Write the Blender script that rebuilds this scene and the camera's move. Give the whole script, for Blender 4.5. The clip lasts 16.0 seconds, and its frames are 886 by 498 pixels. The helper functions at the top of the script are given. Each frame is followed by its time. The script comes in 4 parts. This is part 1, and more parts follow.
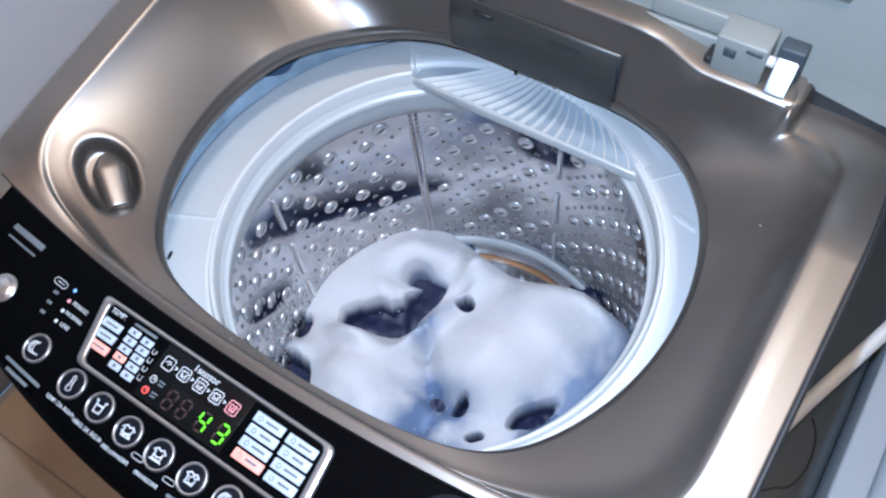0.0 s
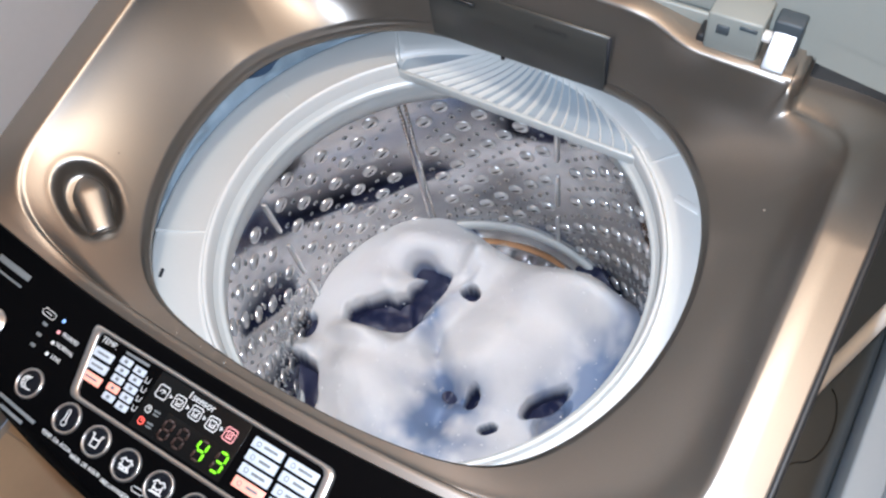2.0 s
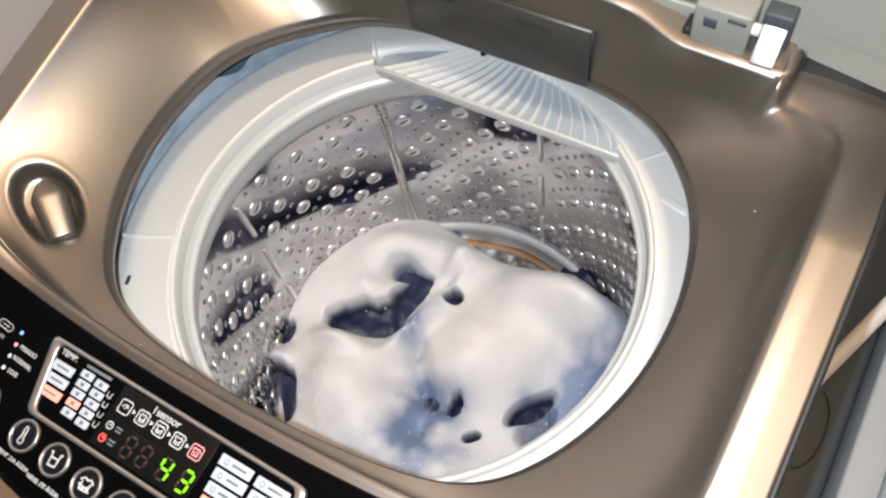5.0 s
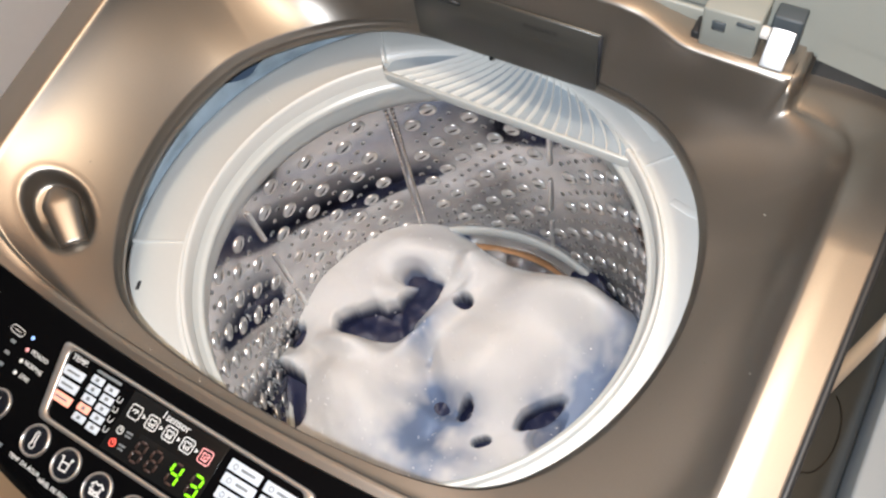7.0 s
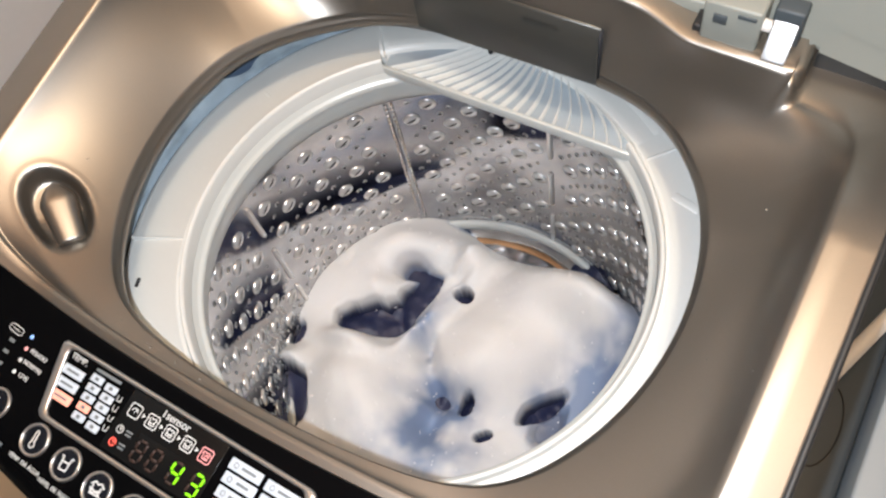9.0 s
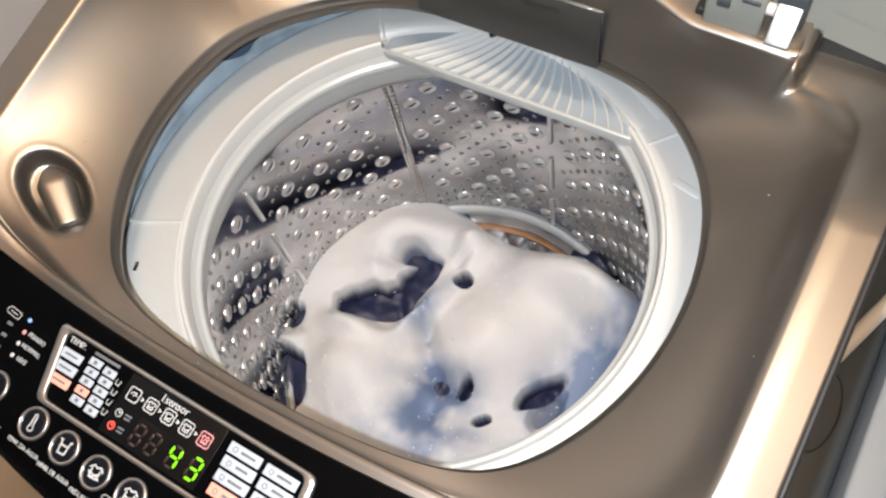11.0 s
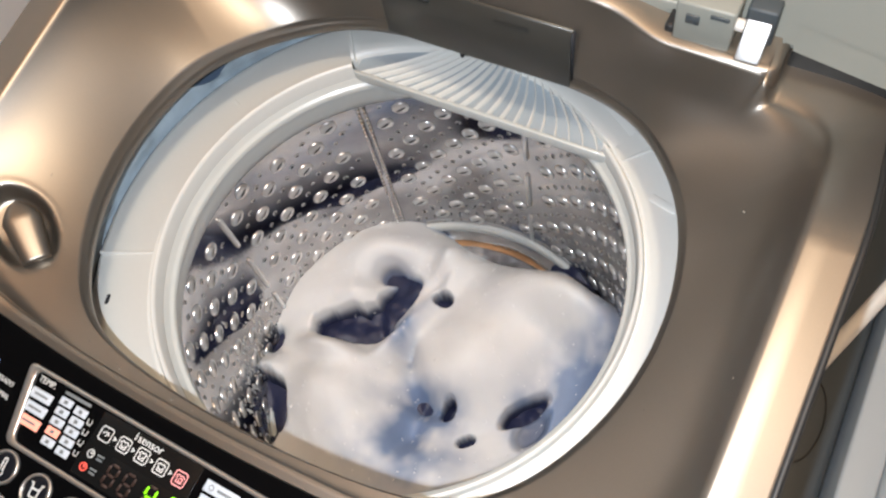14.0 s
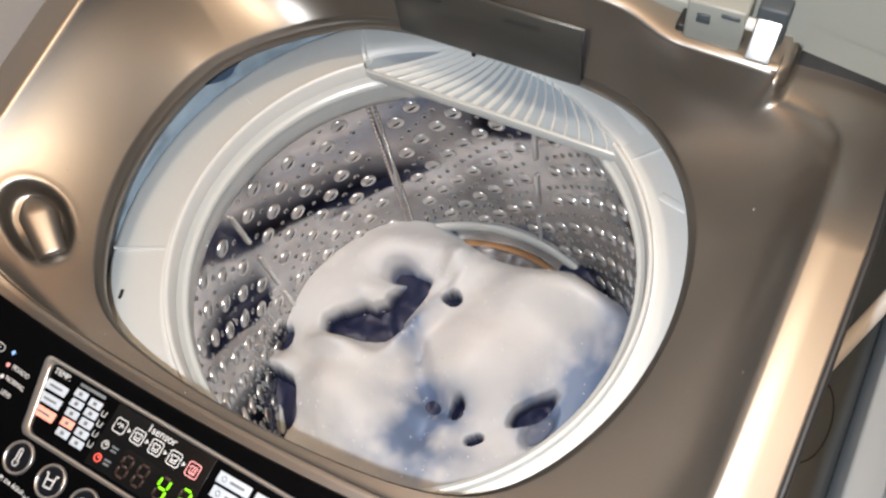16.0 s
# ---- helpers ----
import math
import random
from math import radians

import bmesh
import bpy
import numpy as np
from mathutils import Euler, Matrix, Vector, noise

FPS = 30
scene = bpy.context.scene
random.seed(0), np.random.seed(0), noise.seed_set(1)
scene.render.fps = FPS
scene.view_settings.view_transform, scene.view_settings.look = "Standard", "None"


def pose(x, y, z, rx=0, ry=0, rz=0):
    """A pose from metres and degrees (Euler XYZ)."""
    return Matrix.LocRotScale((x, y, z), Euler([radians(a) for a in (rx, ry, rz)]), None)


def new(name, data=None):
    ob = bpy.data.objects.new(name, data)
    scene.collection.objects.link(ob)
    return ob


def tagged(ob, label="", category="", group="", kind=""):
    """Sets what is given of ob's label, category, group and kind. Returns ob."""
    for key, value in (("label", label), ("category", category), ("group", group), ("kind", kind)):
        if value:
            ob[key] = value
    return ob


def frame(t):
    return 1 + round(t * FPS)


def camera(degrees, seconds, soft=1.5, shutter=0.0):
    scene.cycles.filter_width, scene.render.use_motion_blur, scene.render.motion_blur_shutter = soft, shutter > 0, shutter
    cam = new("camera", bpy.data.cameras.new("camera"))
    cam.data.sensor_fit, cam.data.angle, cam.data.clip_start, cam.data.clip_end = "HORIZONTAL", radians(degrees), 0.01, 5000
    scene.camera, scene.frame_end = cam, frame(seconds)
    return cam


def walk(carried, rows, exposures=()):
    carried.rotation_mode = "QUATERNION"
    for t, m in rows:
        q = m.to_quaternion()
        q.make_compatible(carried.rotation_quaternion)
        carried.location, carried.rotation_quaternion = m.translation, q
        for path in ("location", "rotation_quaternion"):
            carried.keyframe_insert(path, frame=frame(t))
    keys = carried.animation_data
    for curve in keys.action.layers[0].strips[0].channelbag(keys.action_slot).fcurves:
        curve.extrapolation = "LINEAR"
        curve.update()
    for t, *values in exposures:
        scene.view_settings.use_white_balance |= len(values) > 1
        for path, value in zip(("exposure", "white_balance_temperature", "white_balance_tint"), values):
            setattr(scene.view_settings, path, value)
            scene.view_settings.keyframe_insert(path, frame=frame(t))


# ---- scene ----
cam = camera(55.65, 16.0, soft=2.4)
# seconds, place, turn
ROWS = [
    (0.0, 0.2710, -0.3130, 1.4979, 31.30, 4.44, 32.56),
    (0.5, 0.2707, -0.3089, 1.4987, 30.99, 5.09, 32.79),
    (1.0, 0.2707, -0.3058, 1.5023, 31.50, 5.60, 32.90),
    (1.5, 0.2667, -0.2805, 1.4915, 29.36, 7.02, 31.21),
    (2.0, 0.2665, -0.2693, 1.4927, 28.53, 7.35, 29.83),
    (2.5, 0.2632, -0.2585, 1.4810, 27.89, 7.76, 29.02),
    (3.0, 0.2625, -0.2574, 1.4753, 27.51, 7.36, 28.92),
    (3.5, 0.2633, -0.2592, 1.4738, 28.16, 7.13, 29.28),
    (4.0, 0.2622, -0.2555, 1.4695, 28.19, 6.57, 29.05),
    (6.5, 0.2625, -0.2501, 1.4679, 28.68, 7.55, 29.25),
    (7.0, 0.2639, -0.2495, 1.4683, 28.63, 7.63, 29.29),
    (7.5, 0.2616, -0.2468, 1.4671, 28.27, 7.43, 29.00),
    (8.0, 0.2608, -0.2454, 1.4668, 28.23, 7.69, 29.01),
    (8.5, 0.2625, -0.2470, 1.4672, 28.28, 7.87, 29.25),
    (9.0, 0.2615, -0.2451, 1.4668, 28.00, 7.81, 29.03),
    (11.5, 0.2595, -0.2449, 1.4639, 26.95, 7.61, 29.20),
    (12.0, 0.2598, -0.2423, 1.4659, 27.68, 7.92, 28.81),
    (12.5, 0.2597, -0.2358, 1.4625, 27.30, 6.90, 27.30),
    (13.0, 0.2597, -0.2314, 1.4607, 27.37, 6.61, 26.87),
    (13.5, 0.2595, -0.2294, 1.4621, 27.21, 7.34, 26.90),
    (14.0, 0.2588, -0.2292, 1.4613, 27.36, 7.47, 27.15),
    (14.5, 0.2587, -0.2316, 1.4608, 27.46, 7.47, 27.27),
    (15.0, 0.2593, -0.2342, 1.4628, 27.64, 7.91, 27.64),
    (15.5, 0.2591, -0.2354, 1.4624, 27.79, 7.94, 27.84),
    (16.0, 0.2589, -0.2379, 1.4640, 27.70, 7.65, 27.63),
]
# seconds, stops, kelvin, tint
EXPOSURES = [(0.0, 0.0, 4700, 10), (0.5, -0.02, 4950, 10), (1.0, 0.0, 5250, 10), (2.0, 0.03, 5400, 10), (3.0, 0.06, 5880, 10), (4.0, 0.08, 6000, 10), (7.0, 0.08, 6120, 10), (9.0, 0.06, 6120, 10), (12.5, 0.0, 6120, 10), (16.0, -0.04, 6150, 10)]
walk(cam, [(t, pose(*p)) for t, *p in ROWS], EXPOSURES)

# ---- light ----
Z0 = 0.85          # height of the tub ring above the floor
world = bpy.data.worlds.new("world")
scene.world = world
world.use_nodes = True
world.node_tree.nodes["Background"].inputs[0].default_value = (0.75, 0.85, 1.0, 1)
world.node_tree.nodes["Background"].inputs[1].default_value = 0.25


def lamp(name, kind, energy, m, size=0.2, colour=(1, 1, 1), size_y=None):
    data = bpy.data.lights.new(name, kind)
    data.energy, data.color = energy, colour
    if kind == "AREA":
        data.size = size
        if size_y:
            data.shape, data.size_y = "RECTANGLE", size_y
    ob = new(name, data)
    ob.matrix_world = m
    return ob


lamp("ceiling_bulb_light", "POINT", 29, pose(0.36, 0.02, 2.30), colour=(1.0, 0.89, 0.68)).data.shadow_soft_size = 0.06
# the torch beside the lens
lamp("torch_light", "POINT", 20.5, pose(0.235, -0.262, 1.468), colour=(0.89, 0.945, 1.0)).data.shadow_soft_size = 0.004

# ---- materials ----


def mat(name, base, rough=0.5, metal=0.0, grain=0.0, scale=200.0, bump=0.0, coat=0.0, stain=0.0, stain_scale=6.0,
        emit=None, power=0.0, alpha=1.0, trans=0.0, sss=0.0):
    m = bpy.data.materials.new(name)
    m.use_nodes = True
    nt = m.node_tree
    b = nt.nodes["Principled BSDF"]
    b.inputs["Base Color"].default_value = (*base, 1)
    b.inputs["Roughness"].default_value = rough
    b.inputs["Metallic"].default_value = metal
    b.inputs["Coat Weight"].default_value = coat
    b.inputs["Coat Roughness"].default_value = 0.08
    b.inputs["Alpha"].default_value = alpha
    b.inputs["Transmission Weight"].default_value = trans
    if sss:
        b.inputs["Subsurface Weight"].default_value = sss
        b.inputs["Subsurface Radius"].default_value = (0.02, 0.02, 0.022)
        b.inputs["Subsurface Scale"].default_value = 0.6
    if emit:
        b.inputs["Emission Color"].default_value = (*emit, 1)
        b.inputs["Emission Strength"].default_value = power
    if grain or bump or stain:
        tc = nt.nodes.new("ShaderNodeTexCoord")
        n1 = nt.nodes.new("ShaderNodeTexNoise")
        n1.inputs["Scale"].default_value, n1.inputs["Detail"].default_value = scale, 4
        nt.links.new(tc.outputs["Object"], n1.inputs["Vector"])
        n2 = nt.nodes.new("ShaderNodeTexNoise")
        n2.inputs["Scale"].default_value, n2.inputs["Detail"].default_value = stain_scale, 5
        nt.links.new(tc.outputs["Object"], n2.inputs["Vector"])
        mix = nt.nodes.new("ShaderNodeMix")
        mix.data_type = "RGBA"
        mix.inputs["A"].default_value = (*[c * (1 - grain) for c in base], 1)
        mix.inputs["B"].default_value = (*[min(1, c * (1 + grain)) for c in base], 1)
        nt.links.new(n1.outputs["Fac"], mix.inputs["Factor"])
        mix2 = nt.nodes.new("ShaderNodeMix")
        mix2.data_type, mix2.blend_type = "RGBA", "MULTIPLY"
        ramp = nt.nodes.new("ShaderNodeValToRGB")
        ramp.color_ramp.elements[0].position, ramp.color_ramp.elements[1].position = 0.35, 0.6
        ramp.color_ramp.elements[0].color = (1 - stain, 1 - stain, 1 - stain, 1)
        nt.links.new(n2.outputs["Fac"], ramp.inputs[0])
        mix2.inputs["Factor"].default_value = 1
        nt.links.new(mix.outputs["Result"], mix2.inputs["A"])
        nt.links.new(ramp.outputs[0], mix2.inputs["B"])
        nt.links.new(mix2.outputs["Result"], b.inputs["Base Color"])
        rr = nt.nodes.new("ShaderNodeMapRange")
        rr.inputs["To Min"].default_value, rr.inputs["To Max"].default_value = rough * 0.85, min(1, rough * 1.2)
        nt.links.new(n2.outputs["Fac"], rr.inputs["Value"])
        nt.links.new(rr.outputs["Result"], b.inputs["Roughness"])
        if bump:
            bp = nt.nodes.new("ShaderNodeBump")
            bp.inputs["Strength"].default_value, bp.inputs["Distance"].default_value = bump, 0.001
            nt.links.new(n1.outputs["Fac"], bp.inputs["Height"])
            nt.links.new(bp.outputs["Normal"], b.inputs["Normal"])
    return m


M_DECK = mat("champagne_metallic_paint", (0.262, 0.235, 0.202), 0.36, 0.88, 0.05, 900, 0.03, 0.0, 0.06, 5)
M_CABINET = mat("grey_cabinet_paint", (0.28, 0.26, 0.23), 0.4, 0.4, 0.04, 600, 0.03, 0, 0.06)
M_PANEL = mat("black_gloss_panel", (0.0022, 0.0022, 0.0025), 0.22, 0, 0.1, 400, 0.0, 0.0, 0.1, 9)
M_PANEL.node_tree.nodes["Principled BSDF"].inputs["Specular IOR Level"].default_value = 0.03
M_SILVER = mat("silver_trim", (0.62, 0.60, 0.57), 0.28, 0.9, 0.03, 700, 0.02)
M_CHROME = mat("chrome", (0.86, 0.86, 0.86), 0.16, 1.0)
# Blue-grey backing: the shade between the white slats is put into its colour.
M_GRILLEBACK = mat("shaded_grille_backing", (0.33, 0.37, 0.40), 0.5, 0, 0.04, 200, 0.03)
M_WHITE = mat("white_tub_plastic", (0.70, 0.695, 0.655), 0.35, 0, 0.02, 300, 0.02, 0, 0.04, 7)
M_RING = mat("grey_white_ring_plastic", (0.58, 0.595, 0.57), 0.28, 0, 0.02, 300, 0.02, 0.2, 0.05, 8)
M_STEEL = mat("drum_stainless", (0.60, 0.595, 0.61), 0.07, 1.0, 0.05, 260, 0.01, 0, 0.30, 16)
M_DIMPLE = mat("bright_pressed_steel", (0.86, 0.85, 0.84), 0.30, 0.9, 0.03, 300, 0.02)
M_DARK = mat("dark_gap", (0.015, 0.016, 0.02), 0.6)
M_HOLE = mat("hole_black", (0.01, 0.01, 0.015), 0.5)
M_FILM = mat("pale_blue_plastic_film", (0.40, 0.48, 0.54), 0.25, 0, 0.05, 60, 0.0, 0.2, 0.35, 22)
M_TUB = mat("blue_grey_outer_tub", (0.045, 0.085, 0.15), 0.45, 0, 0.05, 100, 0.02, 0, 0.2)
M_LID = mat("grey_beige_lid_plastic", (0.28, 0.285, 0.25), 0.42, 0, 0.02, 500, 0.04, 0, 0.03, 4)
M_FOAM = mat("soap_foam", (0.75, 0.75, 0.745), 0.55, 0, 0.02, 500, 0.25, 0, 0.03, 20, sss=0.35)
M_CLOTH = mat("wet_navy_cloth", (0.016, 0.021, 0.062), 0.42, 0, 0.3, 700, 0.4, 0, 0.3, 20)
# Unseen ceiling; its orange colour puts warm light into the rim's reflections.
M_CEILING = mat("orange_unseen_ceiling", (0.88, 0.50, 0.26), 0.85, 0, 0.03, 60, 0.08, 0, 0.05, 2)
# Unseen walls, coloured dark so the metal top has less brightness to reflect.
M_UNSEENWALL = mat("unseen_wall_darkened", (0.26, 0.27, 0.28), 0.85, 0, 0.03, 60, 0.08, 0, 0.05, 2)
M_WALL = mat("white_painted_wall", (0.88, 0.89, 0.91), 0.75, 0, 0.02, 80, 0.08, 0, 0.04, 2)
M_TILE = mat("beige_floor_tile", (0.62, 0.48, 0.32), 0.4, 0, 0.04, 60, 0.02, 0, 0.08, 5)
M_GROUT = mat("floor_grout", (0.42, 0.38, 0.33), 0.9, 0, 0.1, 200, 0.1)
M_BLUEGREY = mat("blue_grey_side_panel", (0.060, 0.072, 0.080), 0.5, 0, 0.05, 300, 0.03, 0, 0.1, 4)
M_WHITEGOODS = mat("white_appliance_enamel", (0.48, 0.53, 0.56), 0.35, 0, 0.02, 300, 0.02, 0, 0.03, 3)
M_CORD = mat("white_hose_plastic", (0.80, 0.76, 0.70), 0.45, 0, 0.04, 200, 0.05)
M_BLACK = mat("black_plastic", (0.02, 0.02, 0.02), 0.45, 0, 0.1, 300, 0.05)

# ---- mesh tools ----


def smooth(a, b, x):
    t = min(1, max(0, (x - a) / (b - a)))
    return t * t * (3 - 2 * t)


def ob_from(name, bm, material, parent=None, label="", flat=False):
    me = bpy.data.meshes.new(name)
    bm.normal_update()
    bm.to_mesh(me)
    bm.free()
    me.materials.append(material)
    if not flat:
        me.shade_smooth()
    ob = new(name, me)
    if parent:
        ob.parent = parent
    if label:
        ob["label"] = label
    return ob


part = ob_from


def grid(rows, close_u=False, close_v=False, up=Z0):
    """A bmesh from rows of points, neighbours joined by faces."""
    bm = bmesh.new()
    vs = [[bm.verts.new((p[0], p[1], p[2] + up)) for p in row] for row in rows]
    nr, nc = len(rows), len(rows[0])
    for i in range(nr if close_v else nr - 1):
        for j in range(nc if close_u else nc - 1):
            a, b = vs[i], vs[(i + 1) % nr]
            q = (a[j], a[(j + 1) % nc], b[(j + 1) % nc], b[j])
            if len({v for v in q}) == 4:
                bm.faces.new(q)
    return bm


def lathe(profile, n=128, centre=(0, 0), a0=0.0, a1=360.0, up=Z0):
    """Turns a list of (radius, z) about the vertical; a closed ring if it goes full circle."""
    full = a1 - a0 >= 360
    rows = []
    for r, z in profile:
        rows.append([(centre[0] + r * math.cos(radians(a0 + (a1 - a0) * k / n)), centre[1] + r * math.sin(radians(a0 + (a1 - a0) * k / n)), z)
                     for k in range(n if full else n + 1)])
    return grid(rows, close_u=full, up=up)


def box(x0, x1, y0, y1, z0, z1, bevel=0.0, seg=2, m=None, up=Z0):
    bm = bmesh.new()
    bmesh.ops.create_cube(bm, size=1)
    for v in bm.verts:
        v.co = Vector((x0 + (v.co.x + 0.5) * (x1 - x0), y0 + (v.co.y + 0.5) * (y1 - y0), z0 + (v.co.z + 0.5) * (z1 - z0)))
    if bevel:
        bmesh.ops.bevel(bm, geom=bm.edges[:], offset=bevel, segments=seg, affect="EDGES", profile=0.5)
    if m:
        bmesh.ops.transform(bm, matrix=m, verts=bm.verts)
    bmesh.ops.translate(bm, verts=bm.verts, vec=(0, 0, up))
    return bm


def tube(points, radius, n=10, up=Z0, closed=False):
    """A round bar along points."""
    pts = [Vector(p) for p in points]
    rows = []
    side = None
    for i, p in enumerate(pts):
        d = (pts[(i + 1) % len(pts) if closed else min(i + 1, len(pts) - 1)] - pts[i - 1 if closed else max(i - 1, 0)]).normalized()
        if side is None:
            side = d.orthogonal().normalized()
        side = (side - d * side.dot(d)).normalized()
        other = d.cross(side)
        rows.append([p + radius * (math.cos(2 * math.pi * k / n) * side + math.sin(2 * math.pi * k / n) * other) for k in range(n)])
    bm = grid(rows, close_u=True, close_v=closed, up=up)
    if not closed:
        for row in (0, len(pts) - 1):
            vs = list(bm.verts)[row * n:row * n + n]
            bm.faces.new(vs if row else vs[::-1])
    return bm


# ---- the room ----
def room():
    # Only wall_left is seen; the others are added, dark to dim reflections.
    for name, b in (("wall_left", (-1.02, -0.90, -0.18, 0.82, 0, 2.7)), ("unseen_wall_left", (-1.02, -0.90, -2.2, -0.18, 0, 2.7)), ("wall_back", (-0.90, 2.2, 0.70, 0.82, 0, 2.7)),
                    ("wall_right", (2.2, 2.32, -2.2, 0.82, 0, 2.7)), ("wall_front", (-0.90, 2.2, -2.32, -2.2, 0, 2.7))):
        tagged(ob_from(name, box(*b, up=0), M_WALL if name == "wall_left" else M_UNSEENWALL, flat=True), "plain wall closing off the laundry room, grey where unseen", "wall", kind="structure")
    tagged(ob_from("ceiling", box(-1.02, 2.32, -2.32, 1.22, 2.6, 2.7, up=0), M_CEILING, flat=True), "unseen ceiling closing the laundry room, coloured orange to warm the reflections", "ceiling", kind="structure")
    floor = tagged(ob_from("floor", box(-0.90, 2.2, -2.2, 1.1, -0.05, -0.004, up=0), M_GROUT, flat=True), "beige ceramic tile floor with thin grout joints", "floor", kind="structure")
    return floor


FLOOR = room()

# ---- washing machine ----
WM = tagged(new("washing_machine"), "champagne-grey top-loading washing machine with its lid open, mid-wash", "washing machine")

CX, CY, LIP_R, LIP_Z = 0.0060, -0.0092, 0.2252, 0.075
XW = 0.321


def front_y(x):
    return -0.1905 + 0.50 * x * x


def rim_z(y, x=0.0):
    t = smooth(-0.11, -0.185, y) * smooth(0.31, 0.19, abs(x))
    z = 0.147 + 0.14 * min(y, 0.05) - 0.048 * smooth(0.06, 0.2, y)
    return (1 - t) * z + t * 0.082


def lip(a):
    """The edge of the opening in the top: a circle cut straight at the front and the back."""
    c, s = math.cos(a), math.sin(a)
    r = LIP_R
    lim = None
    if s < -0.05:
        lim = (front_y(r * c * 0.85) - CY) / s
    elif s > 0.05:
        lim = (0.184 - CY) / s
    if lim:
        r = (r ** -14 + lim ** -14) ** (-1 / 14)
    x, y = CX + r * c, CY + r * s
    z = LIP_Z + 0.001 * smooth(-0.12, -0.18, y) - 0.022 * smooth(0.05, 0.18, y)
    return x, y, z


def ridge(x):
    """Height of the ledge along the back: low where the hinges sit, swelling in the middle."""
    x = abs(x)
    return 0.139 - 0.011 * smooth(0.09, 0.165, x)


def ridge_y(x):
    return 0.1875 - 0.0115 * smooth(0.11, 0.160, abs(x))


def crease(a):
    """The line where the bowl of the top meets its rim, on a rounded rectangle."""
    c, s = math.cos(a), math.sin(a)
    n = 12 if s > 0 else 9
    r = ((abs(c) / (0.287 if c > 0 else 0.286)) ** n + (abs(s) / (0.172 if s > 0 else 0.196)) ** n) ** (-1 / n)
    x, y = r * c, r * s
    if s > 0 and abs(x) < 0.233:
        r = min(0.188 / s, 0.2325 / max(abs(c), 1e-6))
        for _ in range(6):
            r = min(ridge_y(r * c) / s, 0.2325 / max(abs(c), 1e-6))
        x, y = r * c, r * s
    if y < 0:
        y += (0.25 * x * x) * smooth(-0.1, -0.18, y)
    z = rim_z(y, x) - 0.004
    if y > 0.12:
        z += (ridge(x) - z) * smooth(0.2395, 0.2325, abs(x))
    return x, y, z


def outer(a):
    x, y, z = crease(a)
    c, s = math.cos(a), math.sin(a)
    n = 30
    x0, y0 = XW, (0.30 if s > 0 else 0.206)
    r = ((abs(c) / x0) ** n + (abs(s) / y0) ** n) ** (-1 / n)
    X, Y = r * c, r * s
    if Y < 0:
        Y += (0.25 * X * X) * smooth(-0.1, -0.18, Y)
    Z = rim_z(Y, X) - 0.004
    if Y > 0.12:
        if abs(x) < 0.233:
            X, Y = x * 1.01, 0.30
            Z = ridge(x) + 0.002
        elif y > 0.15:
            f = smooth(0.234, 0.290, abs(x))
            X, Y = math.copysign(abs(x) * 1.012 * (1 - f) + abs(X) * f, x), 0.30 * (1 - f) + Y * f
            Z = rim_z(Y, X) - 0.004
    return X, Y, Z


BLEACH = (-0.237, -0.130)


def dent(x, y):
    """Depth of the bleach inlet's hollow in the bowl, with a slightly raised brim."""
    u, v = (x - BLEACH[0]) * 0.58 + (y - BLEACH[1]) * 0.81, -(x - BLEACH[0]) * 0.81 + (y - BLEACH[1]) * 0.58
    e = math.hypot(u / 0.0235, v / (0.029 if v > 0 else 0.050))
    return (0.015 * smooth(1.0, 0.72, e) - 0.0003 * math.exp(-((e - 1.08) / 0.08) ** 2)) * smooth(-0.046, -0.005, v)


